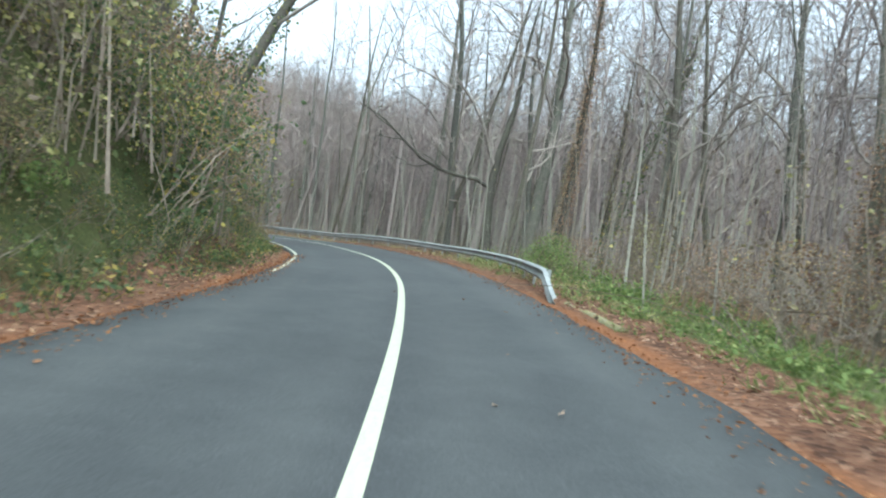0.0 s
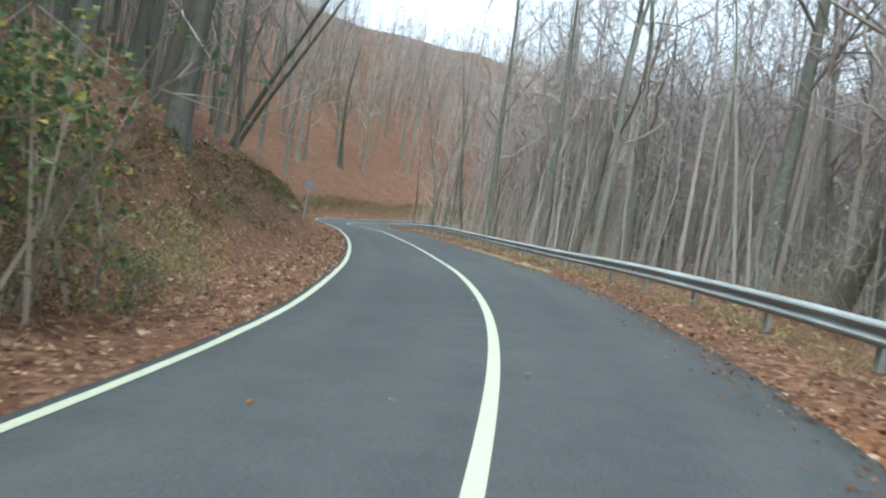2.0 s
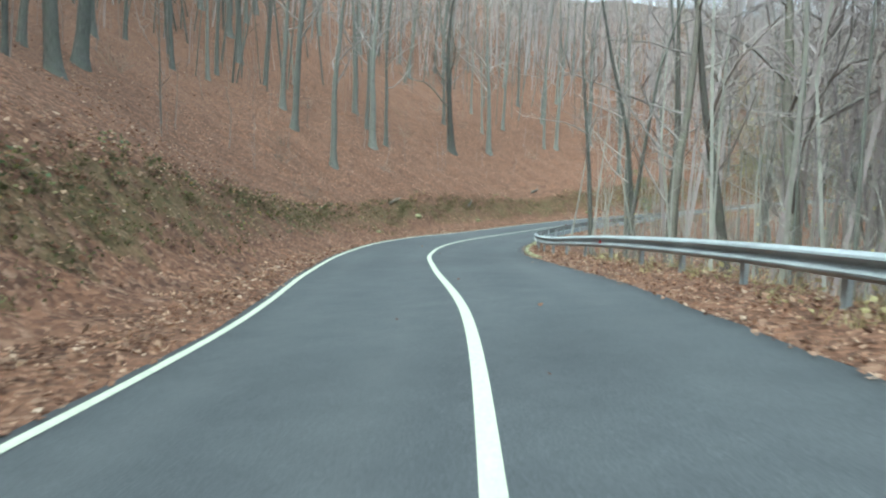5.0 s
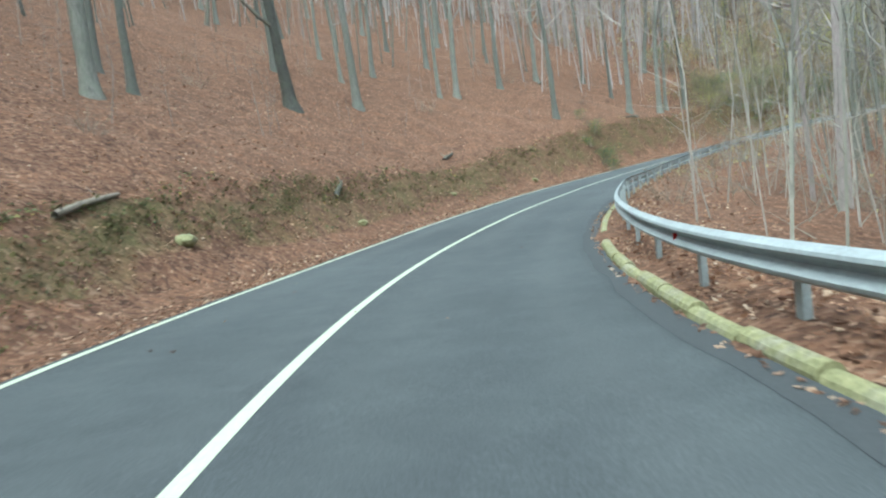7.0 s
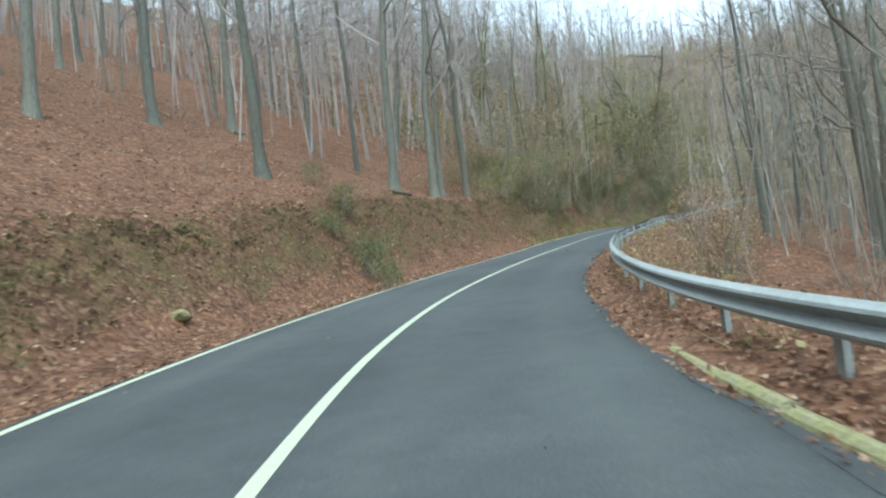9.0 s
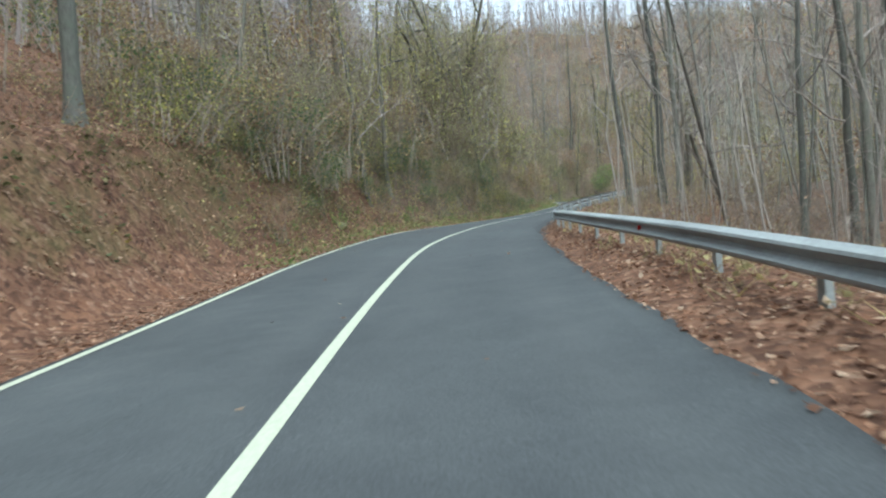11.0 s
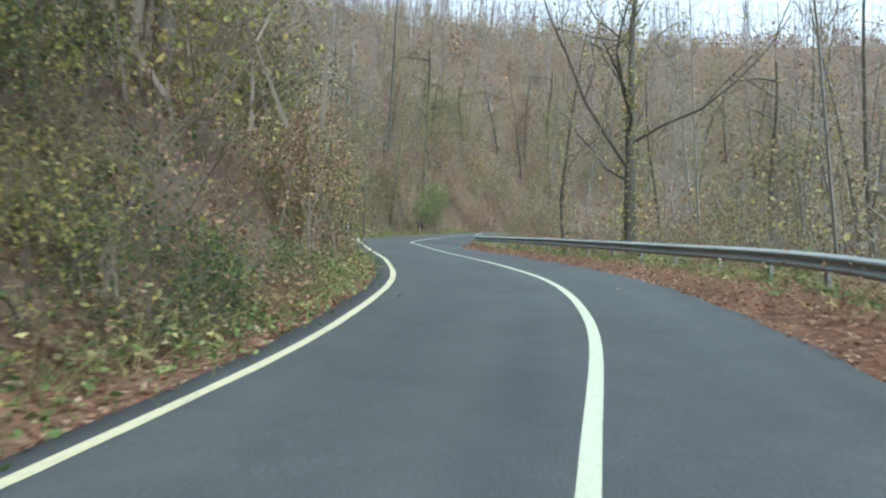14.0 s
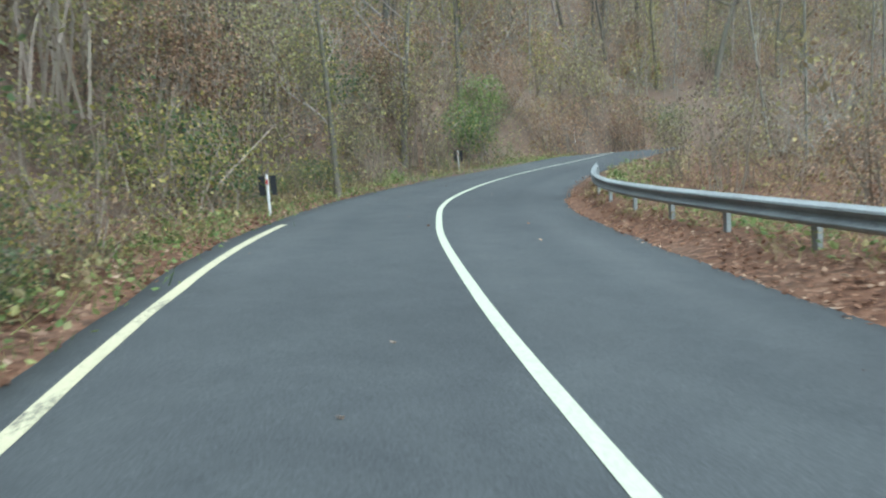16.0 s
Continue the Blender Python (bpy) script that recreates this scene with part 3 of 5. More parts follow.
def limb(soup, rng, start, aim, length, radius, level, twigs, lift, leaves=None, leaf_size=0.08, leaf_n=0):
    segs = 5 if level == 0 else 3
    pts = wander(rng, start, aim, length, segs, 0.20 if level == 0 else 0.26, lift)
    tip = radius * 0.3
    soup.tube(pts, [radius + (tip - radius) * i / segs for i in range(segs + 1)], 5 if level == 0 and radius > 0.03 else 3)
    if level < 1 or (level < 2 and twigs > 4):
        for k in range(twigs):
            q = 0.25 + 0.72 * (k + rng.random()) / twigs
            p = lerp_on(pts, q)
            d = (pts[-1] - pts[0]).normalized()
            side = Vector((rng.gauss(0, 1), rng.gauss(0, 1), rng.gauss(0.25, 0.7))).normalized()
            limb(soup, rng, p, d * 0.7 + side, length * rng.uniform(0.3, 0.55), radius * 0.42, level + 1, twigs - 1, lift, leaves, leaf_size, leaf_n)
    else:
        for k in range(twigs):
            p = lerp_on(pts, rng.uniform(0.2, 1.0))
            d = (pts[-1] - pts[0]).normalized() + Vector((rng.gauss(0, 0.8), rng.gauss(0, 0.8), rng.gauss(0.3, 0.6)))
            soup.cone(p, p + d.normalized() * length * rng.uniform(0.25, 0.6), max(radius * 0.35, 0.006))
    if leaves is not None:
        for _ in range(leaf_n):
            p = lerp_on(pts, rng.random()) + Vector((rng.gauss(0, 0.12), rng.gauss(0, 0.12), rng.gauss(-0.05, 0.12)))
            leaves.leaf(p, leaf_size * rng.uniform(0.6, 1.3), rng)


def make_tree(name, seed, height, radius, first, limbs, twigs, bark, label, lean=0.03, spread=0.28, sides=9, group="", leaf_mat=None, leaf_n=0, ivy=0, leaf_size=0.09, crown_mat=None, shaggy=0.18):
    rng = random.Random(seed)
    tree = tagged(new(name), label, "tree", group)
    trunk = Soup()
    segs = 12
    pts = [Vector((0, 0, -0.5))]
    d = Vector((rng.gauss(0, lean), rng.gauss(0, lean), 1))
    for i in range(segs):
        d = (d + Vector((rng.gauss(0, 0.042), rng.gauss(0, 0.042), 0.022))).normalized()
        pts.append(pts[-1] + d * ((height + 0.5) / segs))
    radii = [radius * (1.0 - 0.86 * (i / segs) ** 0.9) * (1 + rng.gauss(0, 0.05)) for i in range(segs + 1)]
    # root flare
    flare = [pts[0], pts[0].lerp(pts[1], 0.28), pts[0].lerp(pts[1], 0.45), pts[0].lerp(pts[1], 0.7)]
    trunk.tube(flare + pts[1:], [radius * 2.0, radius * 1.5, radius * 1.2, radius * 1.05] + radii[1:], sides)
    trunk.link("trunk", bark, tree, smooth=True)
    crown = Soup()
    leaves = Soup() if leaf_mat is not None else None
    for k in range(limbs):
        q = first + (0.98 - first) * (k + rng.random()) / limbs
        p = lerp_on(pts, q)
        a = rng.uniform(0, 2 * math.pi)
        size = height * spread * (1.15 - 0.75 * q) * rng.uniform(0.6, 1.25)
        aim = Vector((math.cos(a), math.sin(a), rng.uniform(0.3, 1.0)))
        limb(crown, rng, p, aim, size, max(radius * 0.36 * (1.1 - q), 0.018), 0, twigs, 0.10, leaves, leaf_size, leaf_n)
    crown.link("crown", crown_mat or TWIG, tree)
    if leaves is not None:
        if ivy:
            for _ in range(ivy):
                q = rng.random() ** 1.3 * 0.75
                p = lerp_on(pts, q)
                a, r = rng.uniform(0, 6.283), radius * (1.2 - q) + abs(rng.gauss(0, shaggy))
                leaves.leaf(p + Vector((math.cos(a) * r, math.sin(a) * r, rng.gauss(0, 0.3))), rng.uniform(0.7, 1.5) * leaf_size, rng)
        leaves.link("foliage", leaf_mat, tree)
    return tree


def make_shrub(name, seed, height, width, stems, leaf_n, leaf_size, stem_mat, leaf_mat, label, droop=0.0, category="shrub"):
    """A thicket: arching stems with twigs and loose leaves in clumps."""
    rng = random.Random(seed)
    bush = tagged(new(name), label, category, "thicket beside the road")
    wood, leaves = Soup(), Soup()
    for k in range(stems):
        a, r = rng.uniform(0, 6.283), width * 0.30 * math.sqrt(rng.random())
        start = Vector((math.cos(a) * r, math.sin(a) * r, -0.15))
        out = rng.uniform(0.1, 0.75)
        aim = Vector((math.cos(a) * out + rng.gauss(0, 0.25), math.sin(a) * out + rng.gauss(0, 0.25), 1.0))
        length = height * rng.uniform(0.55, 1.15)
        pts = wander(rng, start, aim, length, 4, 0.20, -0.08 - droop)
        wood.tube(pts, [0.017 - 0.0033 * i for i in range(5)], 3)
        for _ in range(4):
            p = lerp_on(pts, rng.uniform(0.2, 1.0))
            e = p + Vector((rng.gauss(0, 0.5), rng.gauss(0, 0.5), rng.gauss(0.1, 0.4))) * height * 0.28
            wood.cone(p, e, 0.007)
            for _ in range(1):
                q = p.lerp(e, rng.uniform(0.3, 0.9))
                wood.cone(q, q + Vector((rng.gauss(0, 0.5), rng.gauss(0, 0.5), rng.gauss(0, 0.4))) * height * 0.16, 0.005)
        clumps = [lerp_on(pts, rng.uniform(0.15, 1.0)) for _ in range(4)]
        for _ in range(leaf_n // stems):
            c = rng.choice(clumps)
            g = Vector((rng.gauss(0, 0.13), rng.gauss(0, 0.13), rng.gauss(-0.03, 0.13))) * (0.5 + height * 0.28)
            leaves.leaf(c + g, leaf_size * rng.uniform(0.55, 1.35), rng)
    wood.link("stem_tangle", stem_mat, bush)
    leaves.link("foliage", leaf_mat, bush)
    return bush


def make_mound(name, seed, height, width, count, size, mat, label):
    """A heap of climbing vines: leaves over several lobes, with hanging strands and bare stems."""
    rng = random.Random(seed)
    heap = tagged(new(name), label, "vines", "vine heaps beside the road")
    wood, leaves = Soup(), Soup()
    lobes = []
    for k in range(9):
        a, r = rng.uniform(0, 6.283), width * 0.36 * math.sqrt(rng.random())
        h = height * rng.uniform(0.35, 0.82) * (1 - 0.35 * r / width)
        lobes.append((Vector((math.cos(a) * r, math.sin(a) * r, h)), width * rng.uniform(0.16, 0.30), height * rng.uniform(0.14, 0.26)))
    for k in range(16):
        c, w, h = rng.choice(lobes)
        foot = Vector((c.x * 0.9 + rng.gauss(0, 0.3), c.y * 0.9 + rng.gauss(0, 0.3), -0.2))
        pts = [foot, foot.lerp(c, 0.45) + Vector((rng.gauss(0, 0.15), rng.gauss(0, 0.15), 0)), c + Vector((rng.gauss(0, w), rng.gauss(0, w), h)) * 0.9]
        wood.tube(pts, [0.03, 0.02, 0.008], 3)
    for k in range(26):
        c, w, h = rng.choice(lobes)
        p = c + Vector((rng.gauss(0, w * 0.8), rng.gauss(0, w * 0.8), rng.uniform(0, h)))
        wood.cone(p, p + Vector((rng.gauss(0, 0.5), rng.gauss(0, 0.5), rng.uniform(-0.7, 0.8))) * height * 0.26, 0.011)
    for _ in range(count):
        c, w, h = rng.choice(lobes)
        e = Vector((rng.gauss(0, 1), rng.gauss(0, 1), rng.gauss(0.35, 0.8))).normalized() * rng.uniform(0.72, 1.12)
        p = c + Vector((e.x * w, e.y * w, e.z * h))
        if rng.random() < 0.42:
            p.z -= rng.random() ** 1.2 * p.z
            p.x += (p.x - c.x) * 0.25
            p.y += (p.y - c.y) * 0.25
        leaves.leaf(p, size * rng.uniform(0.55, 1.4), rng)
    wood.link("stem_tangle", DRYSTEM, heap)
    leaves.link("foliage", mat, heap)
    return heap


def make_drape(name, seed, height, width, count, size, mat, top_mat, label):
    """A tree smothered by climbers: a leaning trunk, a few limbs, and curtains of leaves and bare stems hanging from them."""
    rng = random.Random(seed)
    tree = tagged(new(name), label, "tree", "vine-draped trees")
    trunk, stems, leaves, tips = Soup(), Soup(), Soup(), Soup()
    pts = wander(rng, Vector((0, 0, -0.4)), Vector((rng.gauss(0, 0.12), rng.gauss(0, 0.12), 1)), height, 8, 0.08, 0.03)
    trunk.tube(pts, [0.22 - 0.02 * i for i in range(9)], 8)
    arms = []
    for k in range(9):
        a = rng.uniform(0, 6.283)
        arm = wander(rng, lerp_on(pts, rng.uniform(0.3, 0.98)), Vector((math.cos(a), math.sin(a), rng.uniform(0.1, 0.8))), width * rng.uniform(0.35, 0.7), 4, 0.2, 0.02)
        trunk.tube(arm, [0.07, 0.055, 0.04, 0.025, 0.01], 4)
        arms.append(arm)
    for k in range(46):
        arm = rng.choice(arms)
        top = lerp_on(arm, rng.random()) + Vector((rng.gauss(0, 0.35), rng.gauss(0, 0.35), rng.uniform(-0.1, 0.5)))
        fall = min(top.z + 0.2, rng.uniform(0.8, 5.0))
        sway = Vector((rng.gauss(0, 0.25), rng.gauss(0, 0.25), 0))
        foot = top + sway - Vector((0, 0, fall))
        stems.tube([top, top.lerp(foot, 0.5) + sway * 0.4, foot], [0.012, 0.009, 0.005], 3)
        wide = rng.uniform(0.16, 0.42)
        for _ in range(int(count / 46)):
            q = rng.random() ** 1.3
            p = top.lerp(foot, q) + Vector((rng.gauss(0, wide), rng.gauss(0, wide), rng.gauss(0, 0.25)))
            # strand tops take the brighter leaf colour, which paints in light from above
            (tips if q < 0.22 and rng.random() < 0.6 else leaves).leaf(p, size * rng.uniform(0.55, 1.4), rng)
    for _ in range(70):
        p = lerp_on(rng.choice(arms), rng.random())
        stems.cone(p, p + Vector((rng.gauss(0, 0.6), rng.gauss(0, 0.6), rng.gauss(0.2, 0.6))) * 1.6, 0.012)
    trunk.link("trunk", DARKBARK, tree, smooth=True)
    stems.link("vine_tangle", DRYSTEM, tree)
    leaves.link("foliage", mat, tree)
    tips.link("top_foliage", top_mat, tree, "yellow-green leaves at the strand tops, coloured brighter as if lit")
    return tree


def make_tuft(name, seed, blades, height, width, mat, label):
    rng = random.Random(seed)
    tuft = tagged(new(name), label, "plant", "low green plants by the guardrail")
    soup = Soup()
    for _ in range(blades):
        a, r = rng.uniform(0, 6.283), width * math.sqrt(rng.random()) * 0.5
        p = Vector((math.cos(a) * r, math.sin(a) * r, -0.03))
        e = p + Vector((rng.gauss(0, 0.35), rng.gauss(0, 0.35), 1)) * height * rng.uniform(0.5, 1.1)
        soup.cone(p, e, 0.006)
        for _ in range(5):
            soup.leaf(p.lerp(e, rng.uniform(0.3, 1)), 0.085 * rng.uniform(0.6, 1.5), rng)
    soup.link("foliage", mat, tuft)
    return tuft


BEECH_LABEL = "tall bare beech with smooth grey-green trunk among fallen leaves"
POLE_LABEL = "slender bare young tree with grey trunk on the slope"
tall = [make_tree("beech_tree", 11 + i, h, r, 0.26, n, 5, BEECH, BEECH_LABEL, group="beech wood") for i, (h, r, n) in enumerate([(19, 0.19, 13), (21, 0.23, 13), (17, 0.15, 12), (20, 0.26, 13)])]
pole = [make_tree("young_tree", 31 + i, h, r, 0.20, n, 4, BEECH, POLE_LABEL, lean=0.05, spread=0.24, sides=6, group="young trees on the slope") for i, (h, r, n) in enumerate([(13, 0.075, 10), (11, 0.055, 9), (15, 0.10, 11), (9, 0.045, 9)])]
dark = [make_tree("dark_tree", 51 + i, h, r, 0.16, n, 5, DARKBARK, "bare dark-barked tree with crooked branches in the wood", lean=0.07, spread=0.32, sides=8, group="dark trees of the valley side") for i, (h, r, n) in enumerate([(16, 0.16, 10), (14, 0.12, 10), (18, 0.22, 11)])]
viny = [make_tree("vine_clad_tree", 71 + i, h, r, 0.22, n, 5, DARKBARK, "bare tree overgrown with yellow-green climbing vines", lean=0.08, spread=0.30, sides=7, group="vine-clad trees", leaf_mat=m, leaf_n=6, ivy=850, leaf_size=0.10) for i, (h, r, n, m) in enumerate([(12, 0.13, 9, YELLOW), (10, 0.10, 8, OLIVE), (14, 0.16, 9, YELLOW)])]
ivyt = [make_tree("ivy_clad_tree", 81 + i, h, r, 0.30, n, 5, DARKBARK, "dark leaning trunk wrapped in green ivy above the bank", lean=0.14, spread=0.30, sides=8, group="ivy-clad trees", leaf_mat=IVY, leaf_n=2, ivy=1100, leaf_size=0.11) for i, (h, r, n) in enumerate([(15, 0.24, 10), (13, 0.18, 10)])]
bramble = [make_shrub("bramble_bush", 101 + i, h, w, 16, 560, 0.105, DRYSTEM, IVY, "dense dark green ivy and bramble thicket on the bank") for i, (h, w) in enumerate([(2.6, 2.6), (2.0, 3.0), (3.2, 2.8)])]
scrub = [make_shrub("dry_scrub", 121 + i, h, w, 20, 340, 0.08, DRYSTEM, RUSSET, "tangle of dry brown stems with few olive leaves", droop=0.03) for i, (h, w) in enumerate([(3.0, 2.8), (2.2, 3.0), (4.2, 3.2)])]
vine = [make_shrub("vine_thicket", 141 + i, h, w, 22, 600, 0.095, DRYSTEM, m, "overgrown thicket hung with olive and yellowing vines", droop=0.05) for i, (h, w, m) in enumerate([(4.5, 3.2, RUSSET), (5.5, 3.4, THICKET), (4.0, 3.4, YELLOW), (3.2, 3.0, BROWN)])]
brush = [make_shrub("brushwood", 161 + i, h, w, 22, 44, 0.07, DRYSTEM, BROWN, "thin leafless brushwood under the trees", droop=0.0) for i, (h, w) in enumerate([(1.8, 2.4), (2.6, 2.2)])]
green = [make_tuft("green_plant", 181 + i, n, h, w, FRESH, "low fresh green leafy plant at the roadside") for i, (n, h, w) in enumerate([(44, 0.55, 0.9), (34, 0.35, 0.8), (60, 0.8, 1.2)])]
spread = [make_tree("spreading_tree", 93, 10.5, 0.19, 0.2, 15, 5, DARKBARK, "old tree with wide crooked limbs and few yellow leaves", lean=0.03, spread=0.52, sides=9, leaf_mat=YELLOW, leaf_n=9, ivy=800, leaf_size=0.10, crown_mat=DARKBARK)]
HEAP_LABEL = "heap of {} vine leaves draped over roadside shrubs"
mound = [make_mound("vine_mound", 201 + i, h, w, n, q, m, HEAP_LABEL.format(t)) for i, (h, w, n, q, m, t) in enumerate([(3.6, 3.4, 1700, 0.085, RUSSET, "russet and olive"), (5.2, 3.8, 2200, 0.095, THICKET, "grey-brown"), (3.0, 3.6, 1500, 0.085, YELLOW, "yellow-green"), (2.4, 3.2, 1400, 0.085, IVY, "dark green"), (4.2, 3.4, 1800, 0.09, BROWN, "withered brown"), (4.6, 3.8, 2000, 0.09, THICKET, "faded grey-brown")])]
ivyheap = [make_mound("ivy_mound", 221 + i, h, w, n, 0.09, IVY, "dark green ivy and bramble heap on the bank") for i, (h, w, n) in enumerate([(2.6, 3.0, 1700), (3.6, 3.4, 2000)])]
lush = [make_mound("lush_bush", 231, 2.4, 3.2, 2400, 0.085, FRESH, "bright green leafy bush at the roadside")]
DRAPE_LABEL = "tree smothered by hanging {} climbing vines"
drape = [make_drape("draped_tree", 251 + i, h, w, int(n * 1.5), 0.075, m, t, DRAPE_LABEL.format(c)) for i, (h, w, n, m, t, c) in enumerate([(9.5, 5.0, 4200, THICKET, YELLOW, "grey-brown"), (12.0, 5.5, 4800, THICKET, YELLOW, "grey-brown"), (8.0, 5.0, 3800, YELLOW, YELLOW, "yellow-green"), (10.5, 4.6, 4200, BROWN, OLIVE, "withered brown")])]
shag = [make_tree("shaggy_tree", 261 + i, h, r, 0.42, 10, 5, DARKBARK, "dark trunk shaggy with dry brown climbers", lean=0.05, spread=0.30, sides=8, group="shaggy trunks", leaf_mat=m, leaf_n=0, ivy=5200, leaf_size=0.06, shaggy=0.12) for i, (h, r, m) in enumerate([(15, 0.22, THICKET), (17, 0.18, BROWN)])]
old = [make_tree("old_beech", 95, 17, 0.33, 0.24, 11, 5, OLDBARK, "thick dark old beech with a crooked trunk among leaves", lean=0.05, spread=0.34, sides=10, crown_mat=DARKBARK)]
templates = {"old": old, "drape": drape, "shag": shag, "spread": spread, "mound": mound, "ivyheap": ivyheap, "lush": lush, "tall": tall, "pole": pole, "dark": dark, "viny": viny, "ivyt": ivyt, "bramble": bramble, "scrub": scrub, "vine": vine, "brush": brush, "green": green}
spare = {id(o): o for group in templates.values() for o in group}
plot = random.Random(5)


def plant(kind, x, y, scale=1.0, z=None, turn=None, which=None, tilt=(0.0, 0.0)):
    """Set one plant on the ground; the first of each kind is the model itself."""
    src = templates[kind][which if which is not None else plot.randrange(len(templates[kind]))]
    z = floor_z(x, y) if z is None else z
    a = plot.uniform(0, 6.283) if turn is None else turn
    m = Matrix.Translation((x, y, z)) @ Matrix.Rotation(tilt[0], 4, "X") @ Matrix.Rotation(tilt[1], 4, "Y") @ Matrix.Rotation(a, 4, "Z")
    if id(src) in spare:
        del spare[id(src)]
        src.matrix_basis = m @ Matrix.Diagonal((scale, scale, scale, 1))
        return src
    ob = copy_thing(src, m)
    ob.scale = (scale, scale, scale)
    return ob


taken = []


def clear_of(x, y, gap):
    if any((x - a) ** 2 + (y - b) ** 2 < gap * gap for a, b in taken[-900:]):
        return False
    taken.append((x, y))
    return True


def scatter(kinds, count, s_range, d_range, gap, scale=(0.8, 1.2), near=1.0, grade=1.0):
    """Plants in a stretch of the road's side; near > 1 crowds them towards the road."""
    spots = []
    tries = 0
    while len(spots) < count and tries < count * 12:
        tries += 1
        s = plot.uniform(*s_range)
        q = plot.random() ** near
        d = d_range[0] + (d_range[1] - d_range[0]) * q
        p = at(s, d)
        if clear_of(p.x, p.y, gap):
            spots.append((p.x, p.y))
    if not spots:
        return
    xs, ys = np.array(spots).T
    ss, dd, zz = lie(xs, ys)
    for x, y, d, z in zip(xs, ys, dd, zz):
        i = int(np.argmin((line[:, 0] - x) ** 2 + (line[:, 1] - y) ** 2))
        if d < 0 and d > LEFTS[i] - 0.9 or d >= 0 and d < RAILD[i] + 0.9:
            continue
        kind = plot.choice(kinds)
        plant(kind, x, y, plot.uniform(*scale) * grade, z - 0.05, tilt=(plot.gauss(0, 0.03), plot.gauss(0, 0.03)))


# trees whose places are known: beeches on the slope (x, y, girth)
KNOWN = [
    (-42.0, 77.5, "tall", 1, 1.0),
    (-37.5, 75.8, "tall", 3, 0.8),
    (-41.3, 85.6, "tall", 3, 1.05),
    (-41.6, 87.8, "tall", 0, 0.9),
    (-41.5, 98.8, "old", 0, 1.0),
    (-46.6, 113.2, "tall", 2, 1.0),
    (-40.6, 105.0, "tall", 3, 1.0),
    (-43, 113.9, "tall", 0, 1.0),
    (-38.9, 116.3, "tall", 2, 1.15),
    (-38.1, 117.9, "tall", 1, 1.0),
    (-36, 124.2, "tall", 1, 1.0),
    (-31, 118.7, "tall", 1, 0.95),
    (-26.1, 127.5, "tall", 1, 1.05),
    (-46.6, 127.0, "tall", 0, 1.05),
    (-23.6, 132.6, "tall", 3, 0.95),
    (-23.0, 134.2, "tall", 0, 1.0),
    (-27.7, 134.4, "tall", 2, 1.1),
    (-21.4, 135.2, "tall", 1, 0.85),
    (-17.4, 145.8, "dark", 1, 1.1),
    (-15.6, 148.6, "dark", 0, 0.9),
    (-46.0, 81.0, "tall", 0, 1.1),
    (-47.5, 92.0, "tall", 1, 1.0),
    (-44.6, 89.6, "tall", 2, 1.1),
    (-45.5, 104.5, "tall", 0, 0.95),
    (-34.0, 131.0, "tall", 3, 0.9),
    (-30.5, 138.5, "tall", 0, 1.05),
    (-39.0, 134.0, "tall", 2, 1.0),
    (-43.0, 101.0, "tall", 2, 1.0),
    (22.4, 165.2, "viny", 1, 1.00),
    (-1.1, 157.2, "viny", 0, 1.15),
    (2.2, 160.9, "viny", 0, 1.15),
    (-10.8, 146.5, "viny", 2, 0.90),
    (-8.8, 148.9, "viny", 2, 0.90),
    (0.5, 155.8, "viny", 2, 0.75),
    (33.8, 190.0, "viny", 2, 0.95),
    (40.5, 193.6, "viny", 2, 1.00),
    (27.3, 184.7, "viny", 2, 0.70),
    (-27.7, 117.0, "ivyheap", 0, 0.64),
    (-28.3, 118.6, "ivyheap", 1, 0.42),
    (-27.2, 115.4, "ivyheap", 0, 0.44),
    (-29.4, 119.8, "ivyheap", 1, 0.3),
    (-28.9, 116.4, "ivyheap", 0, 0.4),
]
for x, y, kind, which, size in KNOWN:
    taken.append((x, y))
    plant(kind, x, y, size, which=which)

# the beech slope
scatter(["tall", "tall", "tall", "pole"], 64, (58, 150), (-15.5, -42), 3.2, (0.75, 1.15), 1.0)
scatter(["tall", "pole"], 12, (60, 82), (-9, -16), 3.0, (0.75, 1.1))
scatter(["tall", "dark", "pole"], 34, (34, 62), (-7.5, -28), 2.8, (0.7, 1.1))
scatter(["tall", "tall", "dark", "pole"], 46, (66, 122), (-15, -46), 2.6, (0.8, 1.2))
scatter(["brush"], 16, (60, 152), (-6.5, -20), 2.2, (0.4, 0.7))
# the overgrown bank at the start
scatter(["ivyheap", "mound", "mound"], 50, (-8, 35), (-5.0, -8.5), 1.1, (0.75, 1.15), 1.2)
scatter(["mound"], 14, (-8, 34), (-7.5, -12), 1.6, (1.2, 1.6))
scatter(["bramble"], 28, (-6, 36), (-5.0, -9.5), 0.7, (0.8, 1.25), 1.3)
scatter(["ivyheap", "bramble", "scrub", "mound"], 56, (-8, 37), (-4.3, -5.5), 0.6, (0.3, 0.5))
scatter(["scrub"], 12, (-10, 31), (-5.5, -13), 1.3, (0.9, 1.4))
scatter(["ivyt", "dark"], 14, (-6, 34), (-6.5, -18), 2.2, (0.8, 1.15))
scatter(["dark", "tall"], 13, (-10, 40), (-12, -40), 3.0, (0.9, 1.4))
